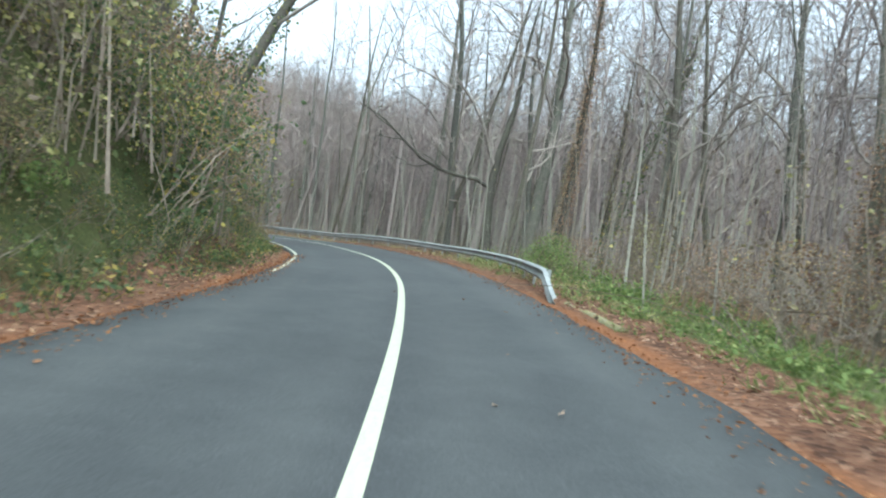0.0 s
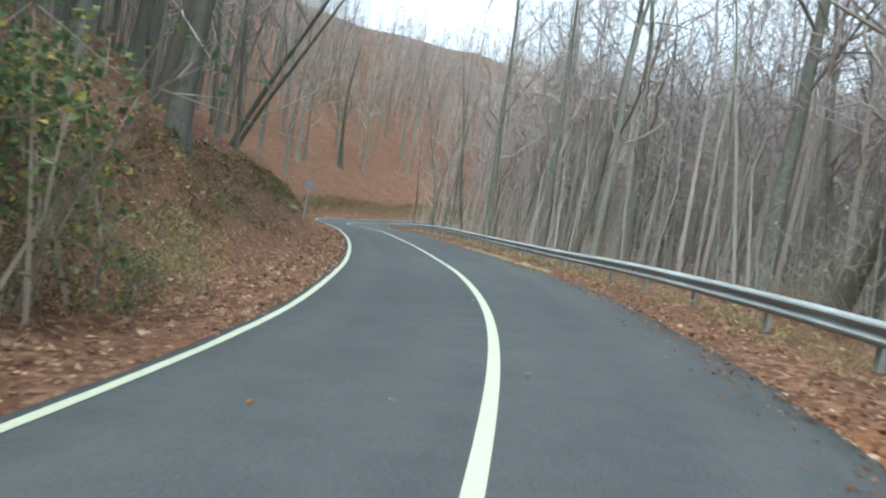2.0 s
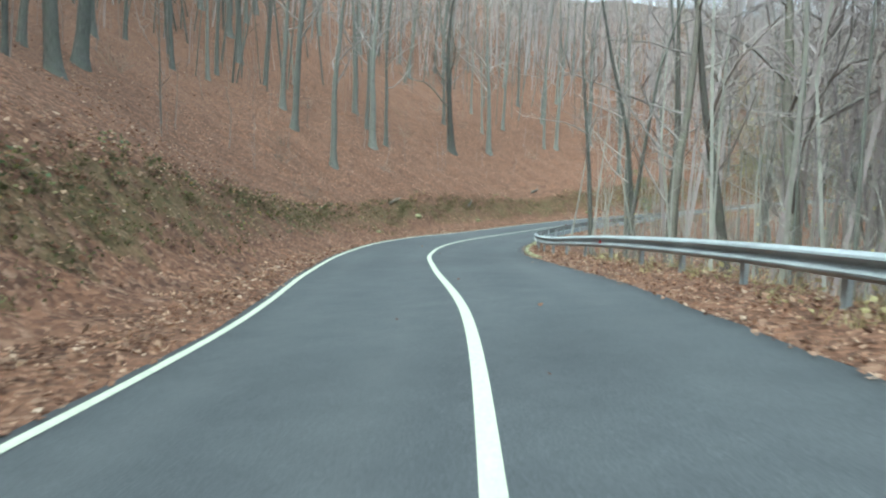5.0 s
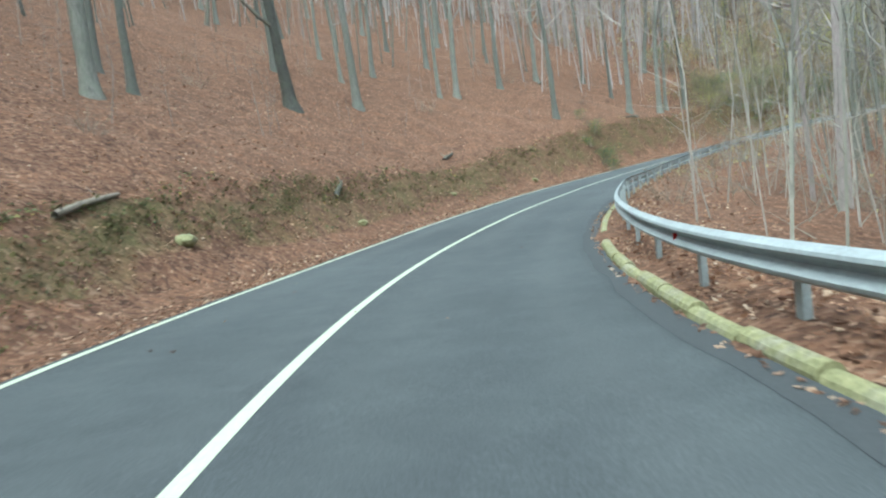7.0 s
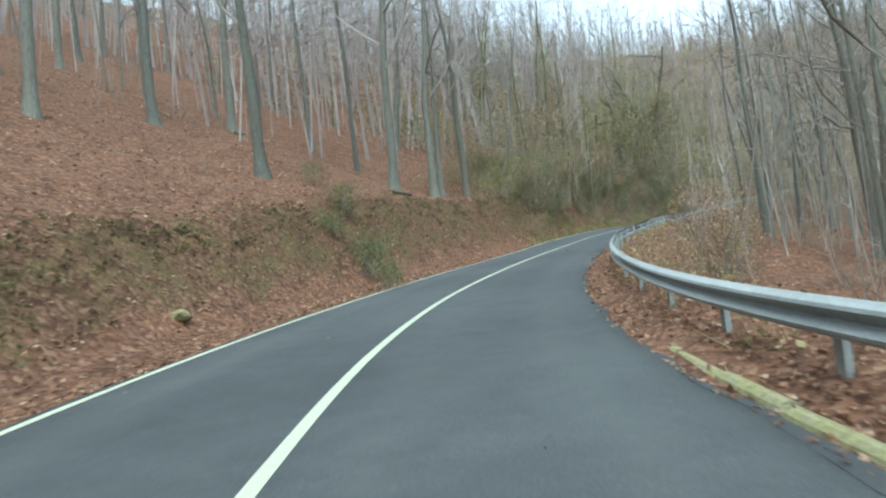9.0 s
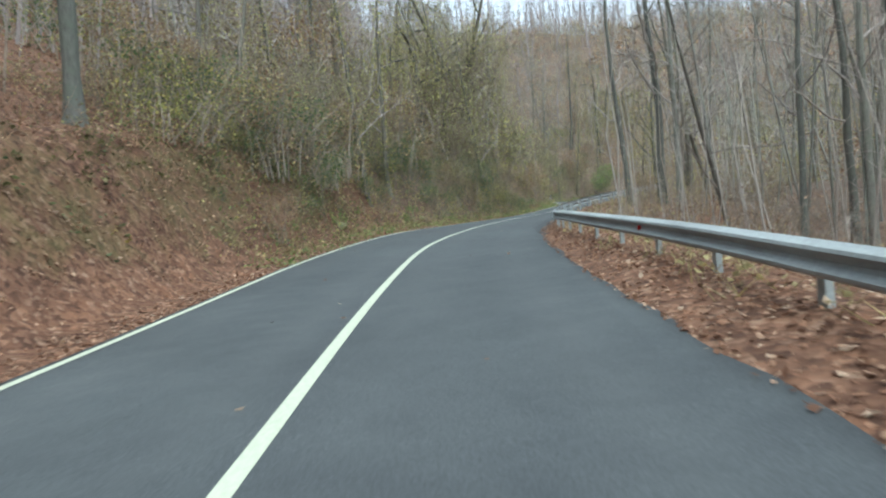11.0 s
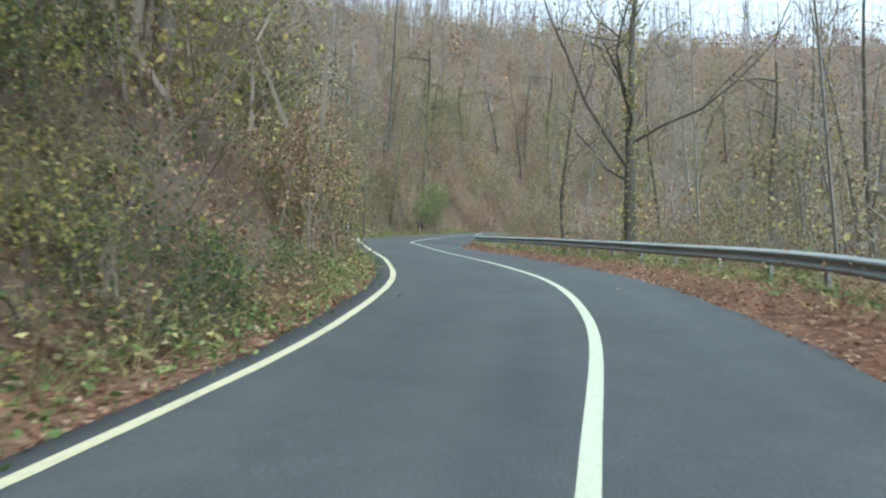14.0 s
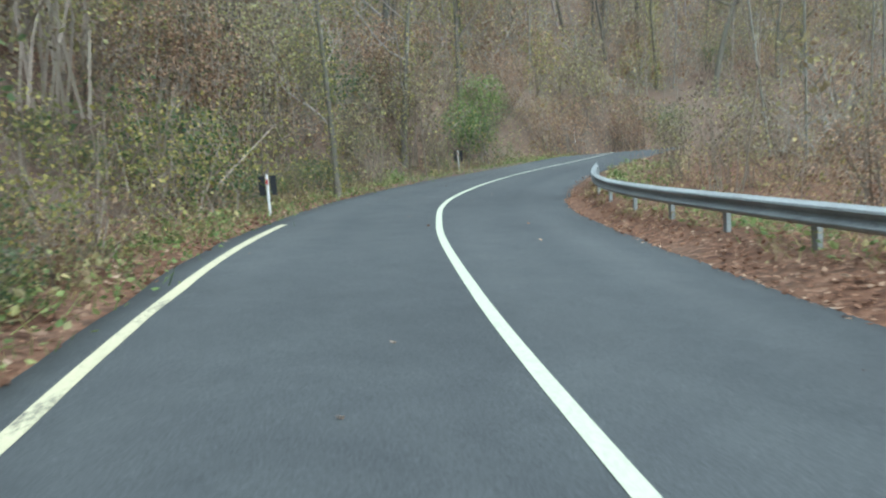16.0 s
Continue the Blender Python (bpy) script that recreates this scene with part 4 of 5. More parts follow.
# the valley side
scatter(["scrub", "scrub", "vine", "mound"], 36, (-8, 30), (5.8, 14), 1.4, (0.5, 0.95))
scatter(["dark", "dark", "pole", "viny"], 30, (-8, 30), (7, 34), 2.2, (0.9, 1.4))
scatter(["ivyt"], 5, (2, 34), (6.5, 15), 4.0, (0.9, 1.2))
scatter(["pole", "dark", "tall", "tall"], 66, (22, 90), (6.0, 42), 2.0, (0.9, 1.4))
scatter(["brush"], 30, (18, 75), (5.0, 14), 1.3, (0.6, 1.1))
scatter(["pole", "tall", "dark"], 44, (84, 152), (7.0, 45), 2.4, (0.85, 1.3))
scatter(["brush"], 20, (100, 142), (5.0, 12), 1.6, (0.4, 0.7))
scatter(["brush", "scrub"], 40, (138, 172), (5.2, 12), 0.9, (0.45, 0.85))
# the thickets of the last bends
scatter(["mound", "mound", "vine", "scrub"], 104, (143, 232), (-4.8, -9.5), 0.9, (0.6, 1.1), 1.2)
scatter(["mound", "bramble", "scrub", "ivyheap"], 92, (143, 222), (-4.2, -5.9), 0.6, (0.28, 0.5))
scatter(["mound", "mound", "vine"], 44, (150, 240), (-8, -18), 1.8, (1.1, 1.7))
scatter(["viny", "viny", "viny", "dark"], 34, (148, 240), (-7.5, -26), 2.4, (0.75, 1.15))
scatter(["scrub", "mound", "vine", "mound"], 50, (146, 238), (5.6, 13), 1.3, (0.4, 0.75))
scatter(["mound"], 14, (152, 240), (10, 26), 2.0, (1.0, 1.5))
scatter(["viny", "viny", "dark"], 24, (152, 240), (7.5, 28), 2.5, (0.7, 1.15))
scatter(["dark", "viny"], 10, (200, 252), (-9, -40), 3.4, (0.8, 1.2))
scatter(["mound", "mound", "ivyheap", "bramble"], 40, (146, 174), (-4.9, -8.6), 0.55, (0.5, 0.85), 1.1)
scatter(["pole", "tall", "dark"], 16, (40, 86), (6.4, 15), 2.4, (0.85, 1.2))
scatter(["tall", "dark"], 12, (30, 62), (-8.5, -18), 2.6, (1.2, 1.45))
scatter(["viny"], 8, (158, 190), (-9, -24), 2.0, (1.1, 1.35))
scatter(["mound"], 10, (158, 196), (-10, -30), 2.0, (1.6, 2.1))
scatter(["tall", "tall", "dark"], 34, (24, 66), (-10, -42), 2.4, (1.1, 1.5))
scatter(["mound", "mound", "vine"], 34, (216, 262), (-5.0, -15), 1.0, (0.8, 1.4))
scatter(["mound", "ivyheap", "scrub"], 34, (154, 174), (-4.5, -7.4), 0.35, (0.35, 0.6))
scatter(["mound", "mound", "ivyheap", "vine"], 30, (186, 218), (-5.0, -9), 0.8, (0.9, 1.3))
scatter(["mound", "bramble", "scrub", "ivyheap", "vine"], 70, (146, 169), (-4.7, -9.5), 0.5, (0.5, 0.85))
# draped trees over the last bank and beyond the last bends
scatter(["drape"], 30, (164, 216), (-5.4, -7.6), 1.7, (0.7, 1.05))
scatter(["drape"], 30, (163, 216), (-7.6, -14), 2.0, (0.85, 1.2))
scatter(["drape"], 26, (214, 262), (-6, -22), 2.6, (0.7, 1.1))
scatter(["drape"], 16, (160, 190), (-11, -30), 3.0, (0.8, 1.2))
scatter(["drape"], 14, (166, 240), (8.5, 24), 3.2, (0.55, 0.85))
scatter(["shag"], 9, (8, 40), (7.5, 20), 3.0, (0.8, 1.1))
# fresh green plants by the verge
scatter(["green"], 44, (-2, 15), (4.1, 7.0), 0.45, (0.35, 0.7))
scatter(["green"], 14, (15, 32), (5.2, 8.0), 0.8, (0.6, 1.2))
scatter(["green"], 12, (170, 215), (4.6, 7.0), 0.6, (0.5, 1.0))
scatter(["green"], 50, (146, 215), (-3.9, -5.4), 0.5, (0.4, 0.9))
scatter(["green"], 30, (-6, 28), (-4.0, -5.4), 0.6, (0.4, 0.9))


# ---- far woods on the hills, and the thin saplings between the trees ----
def thin_tree(soup, rng, base, h, girth, branches):
    top = base + Vector((rng.gauss(0, 0.07), rng.gauss(0, 0.07), 1)) * h
    bend = base.lerp(top, 0.5) + Vector((rng.gauss(0, 0.035), rng.gauss(0, 0.035), 0)) * h
    soup.tube([base, bend, top], [girth, girth * 0.7, girth * 0.15], 3)
    for _ in range(branches):
        q = rng.uniform(0.22, 1)
        p = base.lerp(bend, q * 2) if q < 0.5 else bend.lerp(top, q * 2 - 1)
        e = p + Vector((rng.gauss(0, 1), rng.gauss(0, 1), rng.uniform(0.2, 1.6))) * h * (0.045 + 0.085 * math.sin(math.pi * (q - 0.15) / 0.95))
        soup.cone(p, e, max(girth * 0.27, 0.008))
        f = p.lerp(e, rng.uniform(0.4, 0.8))
        if rng.random() < 0.55:
            soup.cone(f, f + Vector((rng.gauss(0, 1), rng.gauss(0, 1), rng.uniform(0.1, 1.2))) * h * 0.07, max(girth * 0.14, 0.006))


def far_woods(count, xr, yr, keep, heights, girth, seed, mat=None, branches=15, dry=0):
    rng = random.Random(seed)
    xs = np.array([rng.uniform(*xr) for _ in range(count)])
    ys = np.array([rng.uniform(*yr) for _ in range(count)])
    s, d, z = lie(xs, ys)
    soup, leaves = Soup(), Soup()
    for x, y, dd, zz in zip(xs, ys, d, z):
        if abs(dd) > keep:
            h = rng.uniform(*heights)
            thin_tree(soup, rng, Vector((x, y, zz - (0.5 if abs(dd) < 60 else 2.5))), h, girth * rng.uniform(0.6, 1.4), branches)
            for _ in range(int(dry * 1.7) if rng.random() < 0.6 else 0):
                leaves.leaf(Vector((x + rng.gauss(0, 1.3), y + rng.gauss(0, 1.3), zz + h * rng.uniform(0.05, 0.9))), rng.uniform(0.12, 0.26), rng)
    if leaves.n:
        tagged(leaves.link("far_foliage", rng.choice([OLIVE, BROWN])), "last withered leaves of the distant woods", "foliage", kind="stuff")
    tagged(soup.link("far_woods", MAUVE), "distant bare grey-brown woods on the hillsides", "woods", kind="stuff")


def saplings(name, count, s_range, d_range, heights, mat, label, near=1.0, twigs=8):
    rng = random.Random(count)
    ss = np.array([rng.uniform(*s_range) for _ in range(count)])
    dd = np.array([d_range[0] + (d_range[1] - d_range[0]) * rng.random() ** near for _ in range(count)])
    n = np.interp
    x, y = n(ss, S, line[:, 0]) + dd * n(ss, S, SIDE[:, 0]), n(ss, S, line[:, 1]) + dd * n(ss, S, SIDE[:, 1])
    s, d, z = lie(x, y)
    soup = Soup()
    for a, b, c, dist, q in zip(x, y, z, d, s):
        if dist > float(n(q, S, RAILD)) + 0.8 or dist < left(q) - 2.0:
            h = rng.uniform(*heights)
            thin_tree(soup, rng, Vector((a, b, c - 0.1)), h, 0.006 + (0.0040 if h < 9.5 else 0.0038) * h * rng.uniform(0.6, 1.3), twigs)
    tagged(soup.link(name, mat), label, "saplings", kind="stuff")


saplings("slender_woods", 620, (34, 130), (-30, -150), (15, 24), MAUVE, "mauve-grey winter woods high on the slope", 0.9, 42)
saplings("slender_woods", 240, (130, 182), (-12, -58), (13, 21), MAUVE, "bare woods above the overgrown bank", 1.0, 44)
saplings("slender_woods", 260, (-14, 66), (13.5, 62), (13, 21), MAUVE, "mauve-grey bare trees filling the valley side", 1.0, 64)
saplings("slender_woods", 220, (-20, 40), (-14, -70), (15, 22), DARKBARK, "tall bare woods above the first bank", 1.0, 56)
saplings("sapling_thicket", 800, (44, 135), (-22, -110), (2.5, 9), MAUVE, "mauve-grey undergrowth of saplings on the upper slope", 0.9, 10)
saplings("slender_woods", 300, (30, 112), (9, 62), (20, 30), MAUVE, "tall winter woods below the first bends", 1.0, 72)
saplings("slender_woods", 420, (58, 142), (-60, -175), (19, 27), MAUVE, "winter woods along the crest of the slope", 0.9, 34)
far_woods(560, (2, 110), (20, 150), 34, (16, 25), 0.11, 9)
far_woods(480, (15, 170), (150, 310), 18, (9, 17), 0.11, 10, branches=24, dry=44)
far_woods(160, (30, 150), (160, 270), 12, (4, 9), 0.08, 13, branches=18, dry=60)
far_woods(260, (90, 230), (230, 380), 30, (10, 18), 0.2, 14, branches=22, dry=30)
far_woods(260, (-30, 100), (235, 340), 20, (10, 18), 0.2, 15, branches=22, dry=30)
far_woods(420, (-150, -45), (40, 200), 36, (13, 19), 0.13, 11)
far_woods(520, (-60, 40), (150, 285), 20, (10, 17), 0.14, 12, branches=22, dry=40)
saplings("sapling_thicket", 700, (14, 95), (5.2, 46), (2.0, 9.0), PALE, "grey haze of thin leafless saplings on the valley side", 1.2, 7)
saplings("sapling_thicket", 480, (-14, 24), (6.0, 34), (2.0, 7.5), DRYSTEM, "thin brown saplings and dead stems below the road", 1.2, 6)
saplings("sapling_thicket", 420, (95, 160), (5.4, 40), (1.2, 7.0), TWIG, "thin leafless saplings among valley trees", 1.2)
saplings("sapling_thicket", 300, (150, 245), (5.6, 36), (1.5, 6.0), DRYSTEM, "brown saplings and vine stems beyond the guardrail", 1.2)
saplings("sapling_thicket", 300, (142, 240), (-7.0, -24), (1.2, 6.0), DRYSTEM, "thin brown stems crowding the overgrown bank", 1.8)
saplings("sapling_thicket", 380, (-10, 40), (-9, -40), (2.5, 9.0), DRYSTEM, "thin bare saplings above the bank", 1.2)
saplings("slender_woods", 400, (-6, 100), (15.0, 56), (15, 24), MAUVE, "crowded slender bare trees of the valley side", 1.0, 72)
saplings("slender_woods", 230, (95, 165), (8.5, 45), (11, 18), PALE, "crowded slender bare trees below the bend", 1.1, 34)
saplings("slender_woods", 120, (150, 245), (8.5, 40), (8, 15), PALE, "crowded slender bare trees beyond the last bends", 1.2, 34)
saplings("slender_woods", 190, (-8, 46), (-10, -46), (14, 22), TWIG, "crowded slender bare trees above the first bank", 1.1, 34)
saplings("slender_woods", 150, (148, 246), (-9, -60), (8, 16), PALE, "crowded slender bare trees above the last bank", 1.2, 34)
saplings("slender_woods", 600, (30, 140), (-18, -115), (13, 21), BEECH, "crowded grey beech stems high on the slope", 0.9, 26)
saplings("slender_woods", 260, (22, 72), (-24, -85), (21, 30), BEECH, "bare beeches crowding the crest above the first bend", 1.0, 46)
saplings("slender_woods", 240, (18, 80), (-15, -80), (18, 28), MAUVE, "tall bare trees with fine twigs above the first bend", 1.0, 56)
saplings("slender_woods", 190, (36, 106), (-17, -70), (18, 26), BEECH, "tall slender bare trees with fine twigs on the slope", 1.0, 60)
saplings("sapling_thicket", 260, (60, 150), (-8, -40), (0.8, 3.5), TWIG, "few low saplings on the beech slope", 1.0)


def hillside_scrub(count, xr, yr, keep, seed, mat, label, leafy=84, fine=0.022, side=0, leaf=0.17):
    """Low bushes of the far slopes, each a loose puff of twigs and leaves."""
    rng = random.Random(seed)
    xs = np.array([rng.uniform(*xr) for _ in range(count)])
    ys = np.array([rng.uniform(*yr) for _ in range(count)])
    s, d, z = lie(xs, ys)
    twigs, leaves = Soup(), Soup()
    for x, y, dd, zz in zip(xs, ys, d, z):
        if abs(dd) < keep or dd * side < 0:
            continue
        w, h = rng.uniform(0.9, 2.2), rng.uniform(1.6, 5.5)
        c = Vector((x, y, zz))
        for _ in range(17):
            p = c + Vector((rng.gauss(0, w * 0.4), rng.gauss(0, w * 0.4), rng.random() * h * 0.7))
            twigs.cone(p, p + Vector((rng.gauss(0, 0.5), rng.gauss(0, 0.5), rng.uniform(0.2, 1.0))) * rng.uniform(0.8, 2.0), fine)
        for _ in range(leafy):
            q = Vector((rng.gauss(0, w * 0.5), rng.gauss(0, w * 0.5), rng.random() ** 0.7 * h))
            leaves.leaf(c + q, leaf * rng.uniform(0.6, 1.4), rng)
    tagged(twigs.link("hillside_scrub", PALE), "grey brushwood covering the far hillside", "scrub", kind="stuff")
    tagged(leaves.link("hillside_foliage", mat), label, "foliage", kind="stuff")


hillside_scrub(820, (-24, 36), (8, 100), 5.8, 34, OLIVE, "last olive leaves in the valley brushwood", 14, 0.010, 1, 0.075)
hillside_scrub(260, (10, 100), (0, 140), 22, 35, BROWN, "brown leaves far down in the valley woods", 16, 0.02, 1, 0.15)
hillside_scrub(800, (60, 210), (185, 370), 25, 36, BROWN, "brown leaves of the scrub along the ridge", 40, 0.05, 0, 0.5)
hillside_scrub(950, (14, 115), (150, 250), 9, 31, OLIVE, "faded olive leaves of the far hillside scrub")
hillside_scrub(800, (10, 115), (140, 250), 9, 32, BROWN, "brown leaves of the far hillside scrub")
hillside_scrub(170, (28, 85), (178, 225), 6.5, 38, RUSSET, "russet leaves of the scrub beyond the last bend")
hillside_scrub(300, (-40, 30), (146, 215), 8, 33, THICKET, "grey-brown leaves of the scrub above the last bank")
hillside_scrub(420, (-45, 70), (200, 290), 16, 37, THICKET, "faded leaves of the scrub on the northern crest", 56, 0.04)


# ---- fallen leaves along both verges ----
def by_edge_of(reach):
    return lambda r, s: float(np.interp(s, S, EDGE)) + 0.02 + reach * r.random()


def litter(name, count, s_range, d_of, size, mat, label):
    rng = random.Random(len(name) + count)
    ss = np.array([rng.uniform(*s_range) for _ in range(count)])
    dd = np.array([d_of(rng, s) for s in ss])
    n = np.interp
    x = n(ss, S, line[:, 0]) + dd * n(ss, S, SIDE[:, 0])
    y = n(ss, S, line[:, 1]) + dd * n(ss, S, SIDE[:, 1])
    z = np.maximum(lie(x, y)[2], np.where((dd > n(ss, S, LEFTS)) & (dd < n(ss, S, EDGE)), n(ss, S, LEV) + dd * n(ss, S, TILT), -99))
    soup = Soup()
    for p in zip(x, y, z):
        soup.leaf(Vector((p[0], p[1], p[2] + rng.uniform(0.005, 0.03))), size * rng.uniform(0.6, 1.3), rng, flat=0.75)
    tagged(soup.link(name, mat), label, "fallen leaves", kind="stuff")


litter("leaf_litter", 22000, (34, 152), lambda r, s: left(s) + 0.03 - abs(r.gauss(0, 0.9)), 0.08, LITTER, "drift of dry red-brown leaves between road and bank")
litter("leaf_litter", 32000, (30, 222), lambda r, s: float(np.interp(s, S, EDGE)) - 0.06 + abs(r.gauss(0, 0.85)), 0.07, LITTER, "dry brown leaves on the shoulder under the guardrail")
litter("leaf_litter", 34000, (52, 152), lambda r, s: left(s) - 1.2 - 19 * r.random() ** 1.3, 0.095, LITTER, "dry beech leaves spread over the slope")
litter("leaf_litter", 12000, (58, 172), by_edge_of(1.5), 0.075, LITTER, "thick drift of tan leaves along the shoulder")
litter("leaf_litter", 6000, (30, 78), lambda r, s: left(s) - 0.4 - 4.2 * r.random(), 0.10, LITTER, "dry leaves lying on the high bank")
litter("leaf_litter", 4500, (150, 215), lambda r, s: left(s) + 0.02 - abs(r.gauss(0, 0.6)), 0.09, LITTER, "brown leaves along the foot of the thicket")
litter("leaf_litter", 140, (-10, 215), lambda r, s: r.uniform(-2.8, 2.8), 0.07, LITTER, "single fallen leaves lying on the asphalt")
litter("leaf_litter", 3500, (-14, 32), lambda r, s: float(np.interp(s, S, EDGE)) + 0.5 + abs(r.gauss(0, 0.9)), 0.07, LITTER, "pale fallen leaves along the green verge")
litter("leaf_litter", 2500, (-12, 36), lambda r, s: left(s) - 0.2 - abs(r.gauss(0, 0.8)), 0.08, BROWN, "brown leaves at the foot of the overgrown bank")
litter("leaf_litter", 7000, (34, 150), lambda r, s: left(s) - float(np.interp(s, S, VERGE)) - r.random() * 2.6, 0.09, BROWN, "dark withered leaves caught on the cut bank")
litter("ivy_patch", 3000, (40, 150), lambda r, s: left(s) - float(np.interp(s, S, VERGE)) - 0.4 - (0.5 + 0.5 * math.sin(s * 0.9) * math.sin(s * 0.37)) * 2.0 - 0.5 * r.random(), 0.10, IVY, "low ivy and moss patches on the cut bank")
litter("needle_litter", 5200, (-14, 50), lambda r, s: float(np.interp(s, S, EDGE)) + r.gauss(0.0, 0.25), 0.05, NEEDLES, "orange-brown pine needles strewn along the shoulder")
litter("needle_litter", 3000, (-14, 26), lambda r, s: left(s) + r.gauss(0.02, 0.2), 0.055, NEEDLES, "orange-brown pine needles strewn below the bank")
litter("leaf_litter", 9000, (60, 220), lambda r, s: float(np.interp(s, S, RAILD)) + 0.1 + 3.2 * r.random(), 0.10, LITTER, "dry leaves behind the guardrail")


# ---- dry grass and creeping leaves on banks and shoulders ----
def grass(name, clumps, s_range, d_of, height, mat, label, leafy=0, wide=0.10, leaf=0.10):
    rng = random.Random(clumps * 3 + int(s_range[0]))
    ss = np.array([rng.uniform(*s_range) for _ in range(clumps)])
    dd = np.array([d_of(rng, s) for s in ss])
    n = np.interp
    x, y = n(ss, S, line[:, 0]) + dd * n(ss, S, SIDE[:, 0]), n(ss, S, line[:, 1]) + dd * n(ss, S, SIDE[:, 1])
    z = lie(x, y)[2]
    soup = Soup()
    for p in zip(x, y, z):
        size = height * rng.uniform(0.5, 1.3)
        for _ in range(11):
            a = Vector(p) + Vector((rng.gauss(0, wide), rng.gauss(0, wide), -0.03))
            if leafy and rng.random() < leafy:
                soup.leaf(a + Vector((0, 0, rng.random() * size)), leaf * rng.uniform(0.6, 1.3), rng, flat=0.4)
            else:
                soup.cone(a, a + Vector((rng.gauss(0, 0.5), rng.gauss(0, 0.5), rng.uniform(0.4, 1.1))) * size, 0.007)
    tagged(soup.link(name, mat), label, "grass", kind="stuff")


def rim(r, s):
    return left(s) - float(np.interp(s, S, VERGE)) - float(np.interp(s, S, BANKW)) * (0.55 + 0.35 * r.random()) - 0.3 * r.random()


def by_edge(lo, hi):
    return lambda r, s: float(np.interp(s, S, EDGE)) + r.uniform(lo, hi)


grass("bank_grass", 1300, (36, 152), rim, 0.22, MOSSY, "tufts of olive grass and moss on the bank's rim", 0.3)
grass("bank_grass", 900, (36, 118), lambda r, s: left(s) - float(np.interp(s, S, VERGE)) - 0.9 - 0.8 * math.sin(s * 0.55) * math.sin(s * 0.23) - abs(r.gauss(0, 0.35)), 0.2, MOSSY, "dark moss cushions on the cut bank", 0.6, 0.16, 0.07)
grass("bank_grass", 420, (34, 150), lambda r, s: left(s) - r.uniform(0.3, 3.2), 0.16, BROWN, "withered grass between the fallen leaves", 0.4)
grass("shoulder_grass", 520, (14, 75), by_edge(0.7, 2.6), 0.22, OLIVE, "sparse yellowish grass under the guardrail", 0.3)
grass("shoulder_grass", 620, (-12, 30), by_edge(0.5, 4.5), 0.32, FRESH, "green grass and herbs beyond the kerb", 0.55)
grass("shoulder_grass", 700, (112, 216), by_edge(0.6, 3.0), 0.30, OLIVE, "yellow-green grass behind the guardrail", 0.4)
grass("shoulder_grass", 360, (172, 216), by_edge(0.9, 2.6), 0.30, FRESH, "green herbs growing under the guardrail", 0.7)
grass("verge_herbs", 1200, (142, 226), lambda r, s: left(s) - 0.12 - abs(r.gauss(0, 0.9)), 0.22, FRESH, "low green herbs at the foot of the thicket", 0.6, 0.2, 0.08)
grass("verge_herbs", 1100, (142, 226), lambda r, s: left(s) - 0.4 - abs(r.gauss(0, 1.5)), 0.34, OLIVE, "olive creeping plants on the overgrown bank", 0.7)
grass("verge_herbs", 600, (-12, 30), lambda r, s: left(s) - 0.5 - abs(r.gauss(0, 1.2)), 0.32, IVY, "ivy and herbs creeping down to the road", 0.7)
grass("creepers", 2600, (140, 226), lambda r, s: -4.0 - 6.5 * r.random() ** 1.1, 0.6, THICKET, "russet and olive vines creeping over the bank", 0.85, 0.25, 0.085)
grass("creepers", 2200, (140, 226), lambda r, s: -4.0 - 6.5 * r.random() ** 1.1, 0.6, BROWN, "withered brown vines creeping over the bank", 0.8, 0.25, 0.085)
grass("creepers", 1700, (143, 172), lambda r, s: -3.9 - 7.5 * r.random(), 0.6, THICKET, "grey-brown vines matted over the cut bank", 0.75, 0.28, 0.085)
grass("creepers", 700, (143, 172), lambda r, s: -3.7 - 6.0 * r.random(), 0.5, IVY, "ivy matted over the cut bank", 0.85, 0.28, 0.085)
grass("creepers", 480, (142, 226), lambda r, s: -4.0 - 4.0 * r.random() ** 1.2, 0.45, FRESH, "green leaves scattered through the overgrown bank", 0.9, 0.22, 0.09)
grass("creepers", 800, (140, 226), by_edge(1.6, 9.0), 0.5, OLIVE, "olive weeds and vines beyond the guardrail", 0.6, 0.25, 0.095)
grass("creepers", 700, (134, 226), by_edge(1.4, 9.0), 0.55, BROWN, "brown dead weeds beyond the guardrail", 0.5, 0.25, 0.095)
grass("creepers", 700, (-12, 32), lambda r, s: -4.0 - 5.0 * r.random() ** 1.2, 0.5, IVY, "ivy creeping over the first bank", 0.85, 0.22, 0.09)
grass("creepers", 500, (-12, 36), lambda r, s: -4.0 - 5.0 * r.random() ** 1.2, 0.5, OLIVE, "olive leaves and dry stems on the first bank", 0.7, 0.22, 0.09)
grass("dead_weeds", 900, (-10, 76), by_edge(2.6, 11.0), 0.7, BROWN, "pale brown dead weeds under the valley trees", 0.3)


